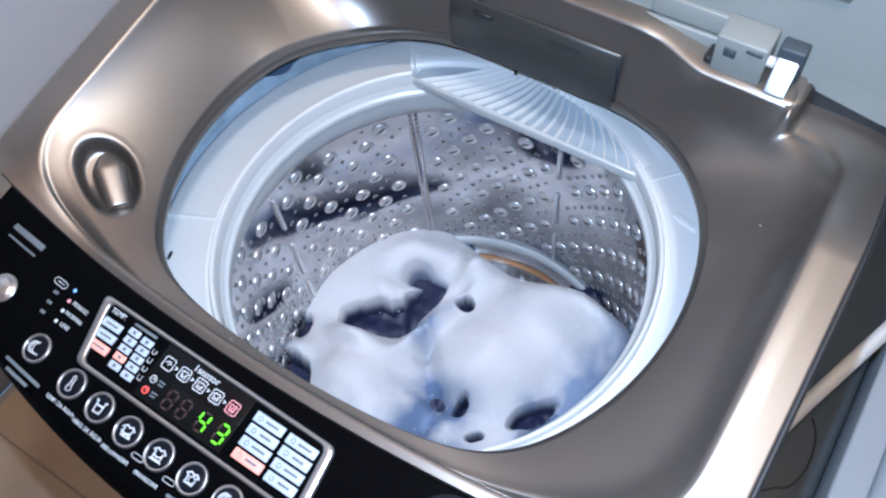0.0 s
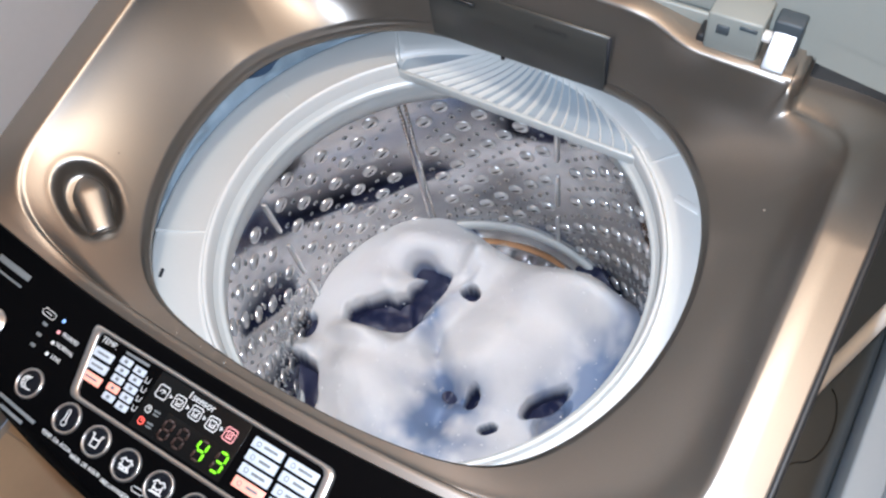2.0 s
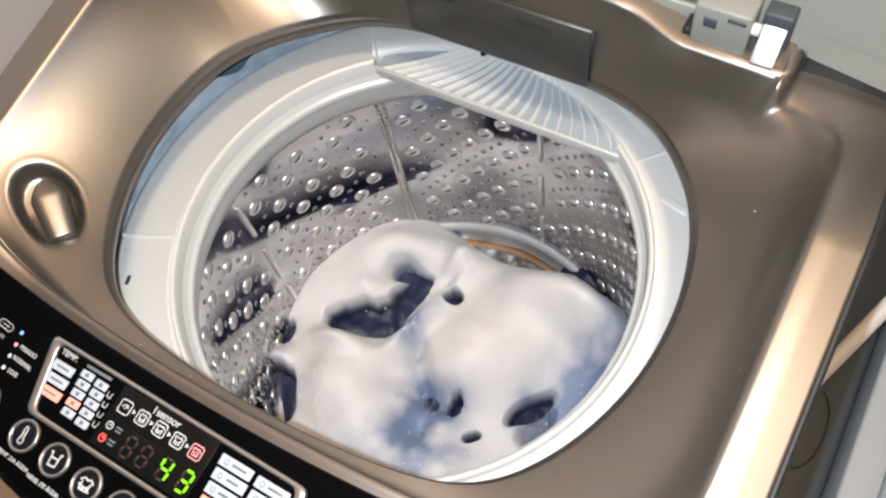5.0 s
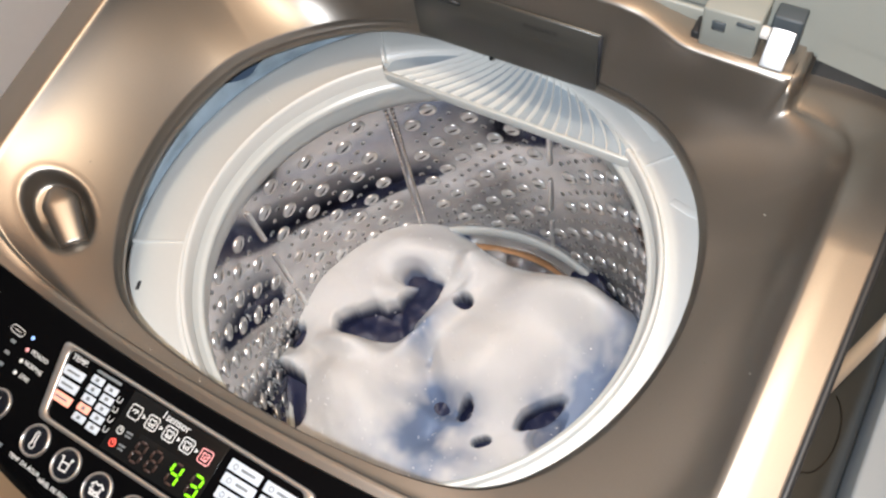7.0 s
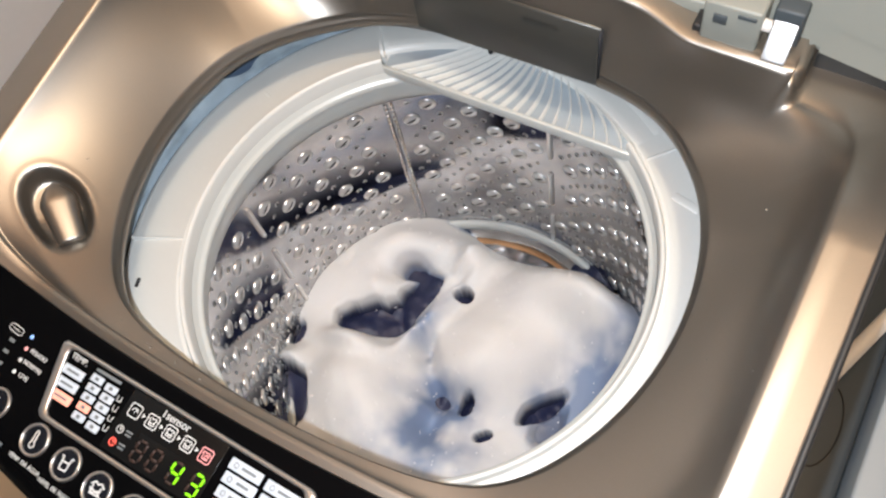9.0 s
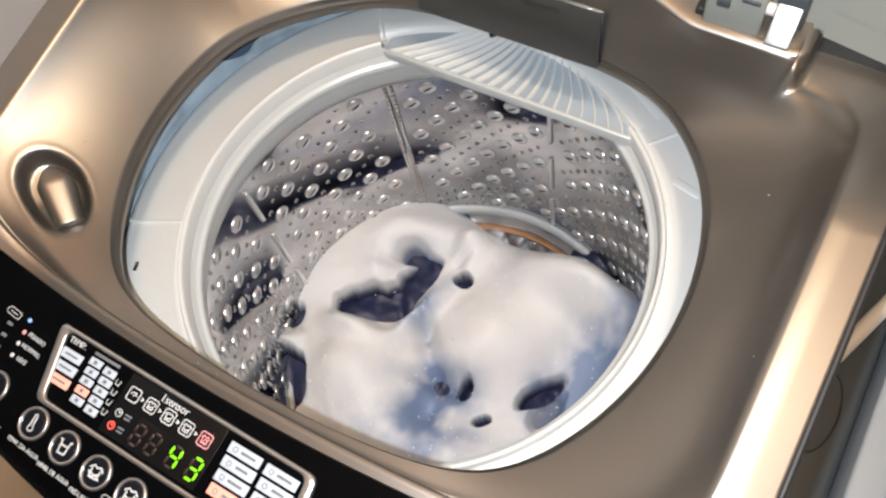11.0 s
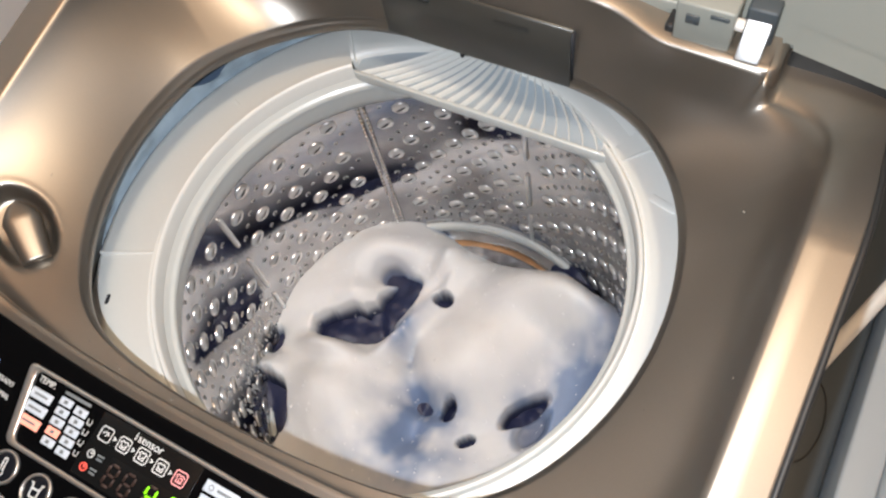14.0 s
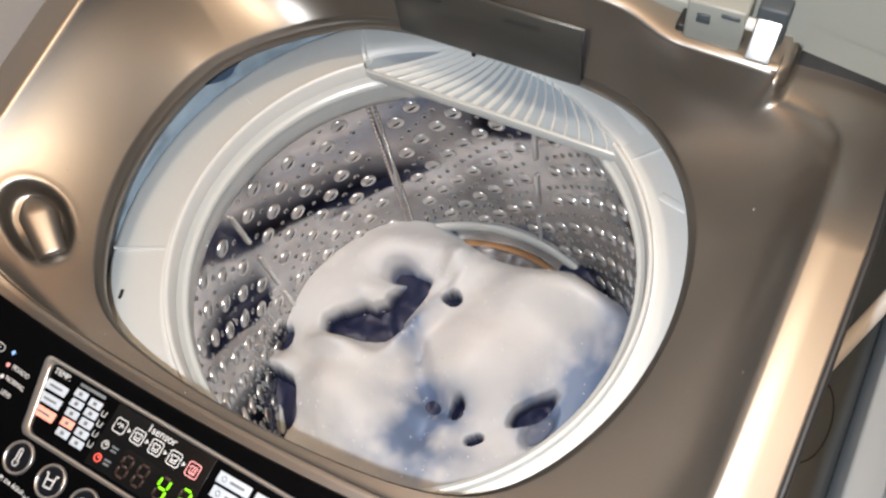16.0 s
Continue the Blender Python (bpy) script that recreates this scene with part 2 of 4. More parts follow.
def deck():
    n = 720
    angles = [2 * math.pi * (k + 0.5) / n for k in range(n)]
    edge, fold, out = [lip(a) for a in angles], [crease(a) for a in angles], [outer(a) for a in angles]
    # the bowl runs smoothly past the steps of the rim
    span = 24
    even = [tuple(sum(fold[(k + d) % n][c] for d in range(-span, span + 1)) / (2 * span + 1) for c in range(3)) for k in range(n)]
    rows = [[] for _ in range(55)]
    for k in range(n):
        li, cr, ev, ou = edge[k], fold[k], even[k], out[k]
        # underside of the lip, its rounded edge, the bowl, the rounded crease, the flat rim, the skirt
        col = [(CX + (li[0] - CX) * 1.05, CY + (li[1] - CY) * 1.05, li[2] - 0.02)]
        for h, d in ((-0.014, 0.0005), (-0.006, -0.0015), (-0.0022, -0.0006), (0.0, 0.0024)):
            u = 1 + d / LIP_R
            col.append((CX + (li[0] - CX) * u, CY + (li[1] - CY) * u, li[2] + h))
        for j in range(1, 41):
            v = 1 - (1 - j / 40) ** 1.3
            k5 = 0.30 * smooth(-0.10, 0.10, li[0]) + 0.06
            w = (1 - k5) * v + k5 * v ** 8
            b = v ** 18
            t = [ev[c] + (cr[c] - ev[c]) * b for c in range(3)]
            d = dent(li[0] + (t[0] - li[0]) * v, li[1] + (t[1] - li[1]) * v)
            col.append((li[0] + (t[0] - li[0]) * v - 0.45 * d, li[1] + (t[1] - li[1]) * v, li[2] + (t[2] - li[2]) * w - 0.9 * d))
        front = smooth(-0.13, -0.18, cr[1])
        for v in (0.03, 0.08, 0.14, 0.55, 0.93, 0.97):
            rise = 0.0035 * (1 - (1 - min(1, v / 0.14)) ** 2) + (-0.0025 + 0.0005 * front) * v
            col.append((cr[0] + (ou[0] - cr[0]) * v, cr[1] + (ou[1] - cr[1]) * v, cr[2] + (ou[2] - cr[2]) * v + rise))
        top = ou[2] + 0.0035 - 0.0025 + 0.0005 * front
        col += [(cr[0] + (ou[0] - cr[0]) * 0.985, cr[1] + (ou[1] - cr[1]) * 0.985, top - 0.0004), (*ou[:2], top - 0.0016), (*ou[:2], top - 0.02), (*ou[:2], 0.02)]
        for i, q in enumerate(col):
            rows[i].append(q)
    return part("top_cover", grid(rows, close_u=True), M_DECK, WM, "champagne metallic plastic top with a bowl-shaped opening")


deck()


def edge_gap_shade():
    # A black tube stands in for the shadow in the gap beside the rim.
    path = []
    for k in range(36):
        y = -0.14 + 0.36 * k / 35
        path.append((XW + 0.0010, y, rim_z(y, XW) - 0.0036))
    part("edge_gap_shade", tube(path, 0.0024, 8), M_BLACK, WM, "black line standing in for the shaded gap along the edge of the top")


edge_gap_shade()


def cabinet():
    bm = box(-XW + 0.004, XW - 0.004, -0.19, 0.30, -0.83, 0.021, 0.012, 3)
    # the tub's well is open
    bmesh.ops.delete(bm, geom=[f for f in bm.faces if f.normal.z > 0.9], context="FACES")
    part("cabinet", bm, M_CABINET, WM, "grey painted steel cabinet")


cabinet()

# panel: gloss black, bowed towards the front
PZ, PS = 0.0745, 0.10


def panel_z(y):
    return PZ + PS * (y + 0.214)


def panel_front(x):
    return -0.326 + 0.55 * x * x


def panel():
    rows = []
    n = 64
    for k in range(n + 1):
        x = -0.318 + 0.636 * k / n
        y0 = -0.1985 + 0.25 * x * x * 1.0
        y1 = panel_front(x)
        row = [(x, y0 + 0.004, panel_z(y0) - 0.02), (x, y0, panel_z(y0) - 0.003), (x, y0 - 0.002, panel_z(y0))]
        for j in range(1, 11):
            y = y0 + (y1 - y0) * j / 10 * 0.95
            row.append((x, y, panel_z(y) - 0.001 * max(0, j - 8) ** 2))
        row += [(x, y1 - 0.002, panel_z(y1) - 0.012), (x, y1 + 0.006, panel_z(y1) - 0.05), (x, y1 + 0.05, panel_z(y1) - 0.16)]
        rows.append(row)
    return part("control_panel", grid(rows), M_PANEL, WM, "gloss black bowed control panel with lit keys")


PANEL = panel()

# tub cover, ring and drum
COVER_OUT = [(0.240, -0.0095), (0.262, -0.0120), (0.2665, -0.0135), (0.2685, -0.018), (0.269, -0.06)]
COVER_IN = [(0.2035, -0.030), (0.2035, -0.004), (0.205, 0.0), (0.207, 0.0), (0.2085, -0.004), (0.2092, -0.013), (0.2105, -0.013), (0.2115, -0.0075), (0.214, -0.0085)]
part("tub_cover", lathe(COVER_IN + COVER_OUT, 150, a0=129, a1=413), M_WHITE, WM, "white plastic tub cover ring")
part("tub_cover_back", lathe([(0.2215, -0.030), (0.2215, -0.0087)] + COVER_OUT, 44, a0=53, a1=129), M_WHITE, WM, "white plastic tub cover behind the grille")
part("balance_ring", lathe([(0.2030, -0.018), (0.2005, -0.022), (0.1990, -0.0245), (0.1975, -0.0250), (0.1962, -0.0270), (0.1962, -0.031), (0.1975, -0.0335), (0.1985, -0.040), (0.1998, -0.048), (0.204, -0.060), (0.2085, -0.069), (0.2125, -0.072)], 160), M_RING, WM, "grey-white drum balance ring")
DRUM = part("drum", lathe([(0.2116, -0.068), (0.2116, -0.345), (0.206, -0.36), (0.19, -0.366), (0.06, -0.36), (0.02, -0.35), (0.001, -0.35)], 160), M_STEEL, WM, "perforated stainless steel drum")
part("outer_tub", lathe([(0.27, -0.06), (0.283, -0.05), (0.283, 0.03), (0.30, 0.03)], 96), M_TUB, WM, "blue-grey outer tub wall")


# ---- control panel ----
M_KEY = mat("backlit_white_key", (0.46, 0.49, 0.53), 0.4, emit=(0.85, 0.92, 1.0), power=0.14)
M_KEYRED = mat("backlit_red_key", (0.6, 0.25, 0.18), 0.4, emit=(1.0, 0.36, 0.24), power=0.9)
M_PRINT = mat("white_print", (0.72, 0.72, 0.70), 0.5)
M_PRINTGREY = mat("grey_print", (0.17, 0.185, 0.19), 0.5)
M_GREEN = mat("green_led_segment", (0.1, 0.3, 0.0), 0.4, emit=(0.32, 1.0, 0.0), power=1.3)
M_OFFSEG = mat("unlit_led_segment", (0.050, 0.026, 0.019), 0.3)
M_REDLED = mat("red_led", (0.5, 0.1, 0.08), 0.4, emit=(1.0, 0.10, 0.06), power=1.2)
M_PINKLED = mat("pale_red_icon", (0.6, 0.3, 0.3), 0.4, emit=(1.0, 0.28, 0.25), power=0.55)
M_BLUELED = mat("blue_led", (0.2, 0.3, 0.6), 0.3, emit=(0.30, 0.55, 1.0), power=0.7)
M_WINDOW = mat("display_window", (0.006, 0.006, 0.006), 0.2)
M_BUTTON = mat("black_button", (0.008, 0.009, 0.012), 0.25)
for m in (M_WINDOW, M_BUTTON):
    m.node_tree.nodes["Principled BSDF"].inputs["Specular IOR Level"].default_value = 0.12
TILT = math.degrees(math.atan(PS))


def on_panel(x, y, h=0.0, turn=0.0):
    return pose(x, y, panel_z(y) + Z0 + h, TILT, 0, 0) @ pose(0, 0, 0, 0, 0, turn)


def slab(w, d, h, r=0.0015):
    """A small rounded plate, its top at height h."""
    bm = box(-w / 2, w / 2, -d / 2, d / 2, -0.001, h, min(r, w * 0.3, d * 0.3, h * 0.6), 2, up=0)
    return bm


def put(name, bm, material, x, y, h=0.0, turn=0.0, label="", parent=None):
    ob = part(name, bm, material, parent or PANEL, label)
    ob.matrix_basis = on_panel(x, y, h, turn)
    return ob


def strokes(lines, width, h=0.0005):
    """Flat strokes along polylines, joined into one small plate."""
    bm = bmesh.new()
    for pts in lines:
        for (ax, ay), (bx, by) in zip(pts, pts[1:]):
            d = Vector((bx - ax, by - ay))
            if d.length == 0:
                continue
            e = d.normalized() * width * 0.45
            s = Vector((-d.y, d.x)).normalized() * width / 2
            c = [Vector((ax, ay)) - e - s, Vector((bx, by)) + e - s, Vector((bx, by)) + e + s, Vector((ax, ay)) - e + s]
            bm.faces.new([bm.verts.new((p.x, p.y, h)) for p in c])
    return bm


def arc(cx, cy, r, a0, a1, n=14):
    return [(cx + r * math.cos(radians(a0 + (a1 - a0) * k / n)), cy + r * math.sin(radians(a0 + (a1 - a0) * k / n))) for k in range(n + 1)]


def words(name, text, size, material, x, y, h=0.0006, turn=0.0, m=None, parent=None):
    cu = bpy.data.curves.new(name, "FONT")
    cu.body, cu.size, cu.align_x, cu.align_y, cu.extrude = text, size, "CENTER", "CENTER", 0.00015
    tmp = bpy.data.objects.new(name, cu)
    scene.collection.objects.link(tmp)
    me = bpy.data.meshes.new_from_object(tmp.evaluated_get(bpy.context.evaluated_depsgraph_get()))
    bpy.data.objects.remove(tmp)
    me.materials.clear()
    me.materials.append(material)
    ob = new(name, me)
    ob.parent = parent or PANEL
    ob.matrix_basis = m if m else on_panel(x, y, h, turn)
    return ob


def frame_trim():
    outer_q = [(-0.1668, -0.2132), (0.0692, -0.2192), (0.0755, -0.2735), (-0.1502, -0.2690)]
    inner_q = [(-0.1580, -0.2165), (0.0620, -0.2224), (0.0670, -0.2702), (-0.1440, -0.2655)]

    def ring(q, inset, z):
        cx, cy = sum(p[0] for p in q) / 4, sum(p[1] for p in q) / 4
        out = []
        for k in range(4):
            p, a, b = (Vector((*q[k % 4],)) for k in (k, k - 1, k + 1 - 4 if k == 3 else k + 1))
            for f in (0.0, 0.35, 0.75, 1.0):
                r = 0.006
                e0, e1 = p + (a - p).normalized() * r, p + (b - p).normalized() * r
                m = e0 * (1 - f) ** 2 + p * 2 * f * (1 - f) + e1 * f * f
                m = m + (Vector((cx, cy)) - m).normalized() * inset
                out.append((m.x, m.y, panel_z(m.y) + z))
        return out
    rows = [ring(outer_q, 0, -0.001), ring(outer_q, 0.0002, 0.0016), ring(outer_q, 0.0012, 0.0026), ring(inner_q, -0.001, 0.0026), ring(inner_q, 0, 0.0018), ring(inner_q, 0.0, -0.0005)]
    part("display_frame", grid(rows, close_u=True), M_SILVER, PANEL, "brushed silver frame round the lit keys")


frame_trim()
put("display_window", slab(0.088, 0.0455, 0.0007, 0.0006), M_WINDOW, -0.0482, -0.2425, turn=-0.8)

# three temperature keys, ten level keys, eight programme keys; one of each set is lit red
for k in range(3):
    x, y = -0.1443 + 0.0012 * k, -0.2311 - 0.0095 * k
    key = put("key", slab(0.0195, 0.0072, 0.0009), M_KEYRED if k == 2 else M_KEY, x, y, turn=-1, label="key lit red" if k == 2 else "backlit white key")
    put("key_print", slab(0.012, 0.0016, 0.0003, 0.0001), M_PRINTGREY, x, y, 0.0009, -1)
for col in range(2):
    for k in range(5):
        x, y = -0.1234 + 0.0144 * col + 0.0009 * k, -0.2270 - 0.0011 * col - 0.0071 * k
        red = col == 0 and k == 3
        put("key", slab(0.0112, 0.0056, 0.0009), M_KEYRED if red else M_KEY, x, y, turn=-1, label="key lit red" if red else "backlit white key")
        put("key_print", slab(0.003, 0.0026, 0.0003, 0.0001), M_PRINTGREY, x, y, 0.0009, -1)
for k in range(4):
    put("key_print", strokes([[(-0.002, 0.002), (-0.0016, -0.0015), (0.0014, -0.0015), (0.0018, 0.002)]], 0.0006), M_PRINT, -0.0985 + 0.001 * k, -0.2312 - 0.0072 * k)
for col in range(2):
    for k in range(4):
        x, y = 0.0153 + 0.0306 * col + 0.0007 * k, -0.2299 - 0.0009 * col - 0.0097 * k
        red = col == 0 and k == 3
        put("key", slab(0.0268, 0.0078, 0.0009), M_KEYRED if red else M_KEY, x, y, turn=-1, label="key lit red" if red else "backlit white key")
        put("key_print", slab(0.012 - 0.002 * (k % 2), 0.002, 0.0003, 0.0001), M_PRINTGREY, x + 0.003, y, 0.0009, -1)
        put("key_print", strokes([arc(0, 0, 0.0017, 0, 360)], 0.0006), M_PRINTGREY, x - 0.0075, y, 0.0009)
words("key_print", "TEMP.", 0.0062, M_PRINT, -0.1455, -0.2212, turn=-1)
put("key_print", slab(0.024, 0.0022, 0.0003, 0.0001), M_PRINTGREY, -0.1165, -0.2212, turn=-1)
words("key_print", "1sensor", 0.0080, M_PRINT, -0.0492, -0.2246, 0.0012, -1)

# the five stages of the wash
SHIRT = [[(-0.0034, 0.0012), (-0.0016, 0.0026), (0, 0.0018), (0.0016, 0.0026), (0.0034, 0.0012)], [(-0.0022, 0.0008), (-0.0022, -0.0026), (0.0022, -0.0026), (0.0022, 0.0008)], [(-0.0022, -0.0008), (0, -0.0014), (0.0022, -0.0004)]]
for k in range(5):
    x, y = -0.0818 + 0.0165 * k, -0.2326 - 0.0005 * k
    m = M_PINKLED if k == 4 else M_PRINT
    sq = [[(-0.0048, -0.0036), (-0.0048, 0.0036), (-0.0036, 0.0048), (0.0036, 0.0048), (0.0048, 0.0036), (0.0048, -0.0036), (0.0036, -0.0048), (-0.0036, -0.0048), (-0.0048, -0.0036)]]
    art = {0: [arc(0, -0.001, 0.0026, 20, 160), [(0, -0.001), (0.0016, 0.0018)]], 4: SHIRT[:2] + [arc(0.0008, -0.0008, 0.0013, 0, 300)]}.get(k, SHIRT)
    put("stage_icon", strokes(sq + art, 0.0008), m, x, y, 0.0008, -1, "stage icon lit pale red" if k == 4 else "white stage icon")
    if k < 4:
        put("stage_arrow", strokes([[(-0.0008, -0.0009), (0.0008, 0.0), (-0.0008, 0.0009)]], 0.0010), M_PRINT, x + 0.0082, y, 0.0008)
for y, m in ((-0.2479, M_PRINT), (-0.2575, M_REDLED)):
    put("clock_icon", strokes([arc(0, 0, 0.0026, 0, 360), [(0, 0.0014), (0, 0), (0.0012, 0.0006)]], 0.0008), m, -0.0840 - 0.0004, y, 0.0008)
    put("clock_print", slab(0.0058, 0.0013, 0.0003, 0.0001), M_PRINTGREY, -0.0765, y + 0.0012, 0.0008)
    put("clock_print", slab(0.0050, 0.0013, 0.0003, 0.0001), M_PRINTGREY, -0.0765, y - 0.0014, 0.0008)

# seven-segment digits
put("digit_glass", slab(0.064, 0.0225, 0.0004, 0.0003), M_WINDOW, -0.0365, -0.2545, 0.0007, -1)
SEG = {"a": (0, 0.0072, 0), "g": (0, 0, 0), "d": (0, -0.0072, 0), "b": (0.0038, 0.0036, 1), "c": (0.0038, -0.0036, 1), "f": (-0.0038, 0.0036, 1), "e": (-0.0038, -0.0036, 1)}


def segment(x, y, key, material, name="segment"):
    dx, dy, up = SEG[key]
    w, l = (0.00085, 0.0030)
    pts = [(-l, 0), (-l + w, w), (l - w, w), (l, 0), (l - w, -w), (-l + w, -w)]
    if up:
        pts = [(b + a * 0.06, a) for a, b in pts]
    bm = bmesh.new()
    top = [bm.verts.new((a, b, 0.0004)) for a, b in pts]
    low = [bm.verts.new((a, b, 0.0)) for a, b in pts]
    bm.faces.new(top if not up else top[::-1])
    for i in range(6):
        bm.faces.new((top[i], low[i], low[(i + 1) % 6], top[(i + 1) % 6]))
    bmesh.ops.recalc_face_normals(bm, faces=bm.faces)
    return put(name, bm, material, x + dx + dy * 0.06, y + dy, 0.0012, -1)


for x, lit in ((-0.0622, ""), (-0.0482, ""), (-0.0294, "fgbc"), (-0.0118, "abgd")):
    for key in "abcdefg":
        if lit and x > -0.02 and key == "c":
            continue
        segment(x, -0.2543, key, M_GREEN if key in lit else M_OFFSEG)
TICK = segment(-0.0118, -0.2543, "c", M_GREEN, "moving_segment")
TICK["label"] = "lit green display segment that changes the minute"

# round buttons with bright rings
GLYPH = {
    0: [arc(-0.0018, 0, 0.005, 250, 110, 6), arc(0.0, 0, 0.005, 250, 110, 6), arc(0.0022, 0, 0.005, 250, 110, 6), [(-0.004, -0.0046), (0.004, -0.0046)]],
    1: [[(-0.0012, 0.005), (-0.0012, -0.002)], [(0.0012, 0.005), (0.0012, -0.002)], arc(0, 0.005, 0.0012, 0, 180, 6), arc(0, -0.0038, 0.0022, 120, 420, 12)],
    2: [[(-0.005, 0.0045), (-0.0036, 0.0045), (-0.0030, -0.0045), (0.0030, -0.0045), (0.0036, 0.0045), (0.005, 0.0045)], [(-0.003, 0.001), (0.003, 0.001)]],
    3: [[(a * 1.6, b * 1.6) for a, b in s] for s in SHIRT] + [[(-0.005, -0.001), (-0.002, -0.004), (0.001, -0.002), (0.005, -0.004)]],
    4: [[(a * 1.6, b * 1.6) for a, b in s] for s in SHIRT] + [[(-0.005, -0.0048), (0.005, -0.0048)]],
    5: [[(a * 1.6, b * 1.6) for a, b in s] for s in SHIRT[:2]] + [arc(0.001, -0.001, 0.0026, 0, 320)],
}


def round_button(k, x, y, turn):
    disc = put("button", lathe([(0.0001, 0.0012), (0.0080, 0.0012), (0.0100, 0.0008), (0.0104, -0.001)], 32, up=0), M_BUTTON, x, y, 0, turn, "round black button with a bright ring")
    put("button_ring", lathe([(0.0098, 0.0004), (0.0104, 0.0018), (0.0112, 0.0021), (0.0119, 0.0016), (0.0123, -0.0005)], 40, up=0), M_SILVER, x, y, 0, turn, "silver ring")
    put("button_icon", strokes(GLYPH[k % 6], 0.0011), M_PRINT, x, y, 0.0012, turn)


BUTTONS = [(-0.1863, -0.2766), (-0.1398, -0.2834), (-0.1071, -0.2860), (-0.0750, -0.2886), (-0.0427, -0.2894), (-0.0101, -0.2899), (0.0224, -0.2894), (0.0550, -0.2882)]
for k, (x, y) in enumerate(BUTTONS):
    round_button(k, x, y, math.degrees(-0.9 * x * 0.55))
put("power_button", lathe([(0.0001, 0.004), (0.007, 0.0038), (0.0095, 0.0025), (0.0105, 0.001), (0.0125, 0.0015), (0.0128, -0.001)], 40, up=0), M_SILVER, -0.2516, -0.2533, label="domed silver button")
for text, x, y, t in (("TEMP. DA ÁGUA", -0.1366, -0.3008, -3), ("NÍVEL DE ÁGUA", -0.1042, -0.3042, -2), ("PRÉ-LAVAGEM", -0.0728, -0.3066, -1), ("ENXAGUAR", -0.0400, -0.3080, 0)):
    words("button_print", text, 0.0043, M_PRINT, x, y, turn=t)
for x, y, w in ((-0.1835, -0.2965, 0.042), (-0.185, -0.3022, 0.026), (-0.0075, -0.3082, 0.024), (0.0250, -0.3080, 0.022)):
    put("button_print", slab(w, 0.0026, 0.0003, 0.0001), M_PRINTGREY, x, y, turn=-6 if x < -0.1 else 0)
for x, y in ((-0.0560, -0.2990), (-0.0240, -0.3000)):
    put("button_print", strokes([arc(-0.0035, 0, 0.0018, 90, 270, 6) + arc(0.0035, 0, 0.0018, -90, 90, 6) + [(-0.0035, 0.0018)]], 0.0005), M_PRINT, x, y)

# wash strength lights
for x, y, m, text in ((-0.1935, -0.2244, M_BLUELED, ""), (-0.1918, -0.2336, M_PINKLED, "PESADO"), (-0.1907, -0.2425, M_PRINT, "NORMAL"), (-0.1894, -0.2517, M_PRINT, "LEVE")):
    put("indicator_light", lathe([(0.0001, 0.0011), (0.0012, 0.0008), (0.0017, 0.0)], 16, up=0), m, x, y, label="lit blue indicator" if m is M_BLUELED else "small round indicator")
    if text:
        words("light_print", text, 0.0048, M_PRINT, x + 0.0035 + 0.0017 * len(text), y - 0.0002, turn=-4)
for k in range(3):
    put("light_print", slab(0.0052, 0.0026, 0.0003, 0.0001), M_PRINTGREY, -0.2072 + 0.001 * k, -0.2334 - 0.009 * k, turn=-4)
put("light_print", strokes([arc(-0.0045, 0, 0.0027, 90, 270, 6) + arc(0.0045, 0, 0.0027, -90, 90, 6) + [(-0.0045, 0.0027)], [(-0.0035, 0), (0.0035, 0)]], 0.0006), M_PRINT, -0.2090, -0.2250, turn=-6)
put("panel_print", slab(0.040, 0.0052, 0.0003, 0.0001), M_PRINTGREY, -0.2655, -0.2075, turn=-6)
put("panel_print", slab(0.036, 0.0018, 0.0003, 0.0001), M_PRINTGREY, -0.2660, -0.2165, turn=-6)
# programme dial at the inner edge
put("programme_dial", lathe([(0.0001, 0.012), (0.020, 0.0115), (0.0235, 0.009), (0.025, 0.003), (0.030, 0.001), (0.031, -0.002)], 56, up=0), M_BLACK, 0.168, -0.232, label="black programme dial")

# ---- drum details ----
SEAM = 131.0


def lens():
    """One pressed dimple: an oval dome in a shallow ring, with a lens-shaped slot cut across it. Local z points into the drum."""
    bm = bmesh.new()
    n = 16
    rings = []
    for r, h in ((1.0, -0.0004), (0.97, 0.0010), (0.88, 0.0016), (0.55, 0.0022), (0.28, 0.0025)):
        rings.append([bm.verts.new((0.0096 * r * math.cos(2 * math.pi * k / n), 0.0088 * r * math.sin(2 * math.pi * k / n), h)) for k in range(n)])
    top = bm.verts.new((0, 0, 0.0026))
    for a, b in zip(rings, rings[1:]):
        for k in range(n):
            bm.faces.new((a[k], a[(k + 1) % n], b[(k + 1) % n], b[k]))
    for k in range(n):
        bm.faces.new((rings[-1][k], rings[-1][(k + 1) % n], top))
    # the slot runs along the diagonal of the dome
    up, low = [], []
    for k in range(9):
        f = -1 + k / 4
        w = 0.0014 * (1 - f * f) + 0.00015
        h = 0.0032 - 0.0010 * f * f
        cx, cy = 0.0060 * f, 0.0034 * f
        up.append(bm.verts.new((cx - w * 0.49, cy + w * 0.87 - 0.0004, h)))
        low.append(bm.verts.new((cx + w * 0.49, cy - w * 0.87 - 0.0004, h - 0.0003)))
    for k in range(8):
        f = bm.faces.new((low[k], low[k + 1], up[k + 1], up[k]))
        f.material_index = 1
    me = bpy.data.meshes.new("dimple")
    bm.normal_update()
    bm.to_mesh(me)
    bm.free()
    me.materials.append(M_DIMPLE)
    me.materials.append(M_HOLE)
    me.shade_smooth()
    return me


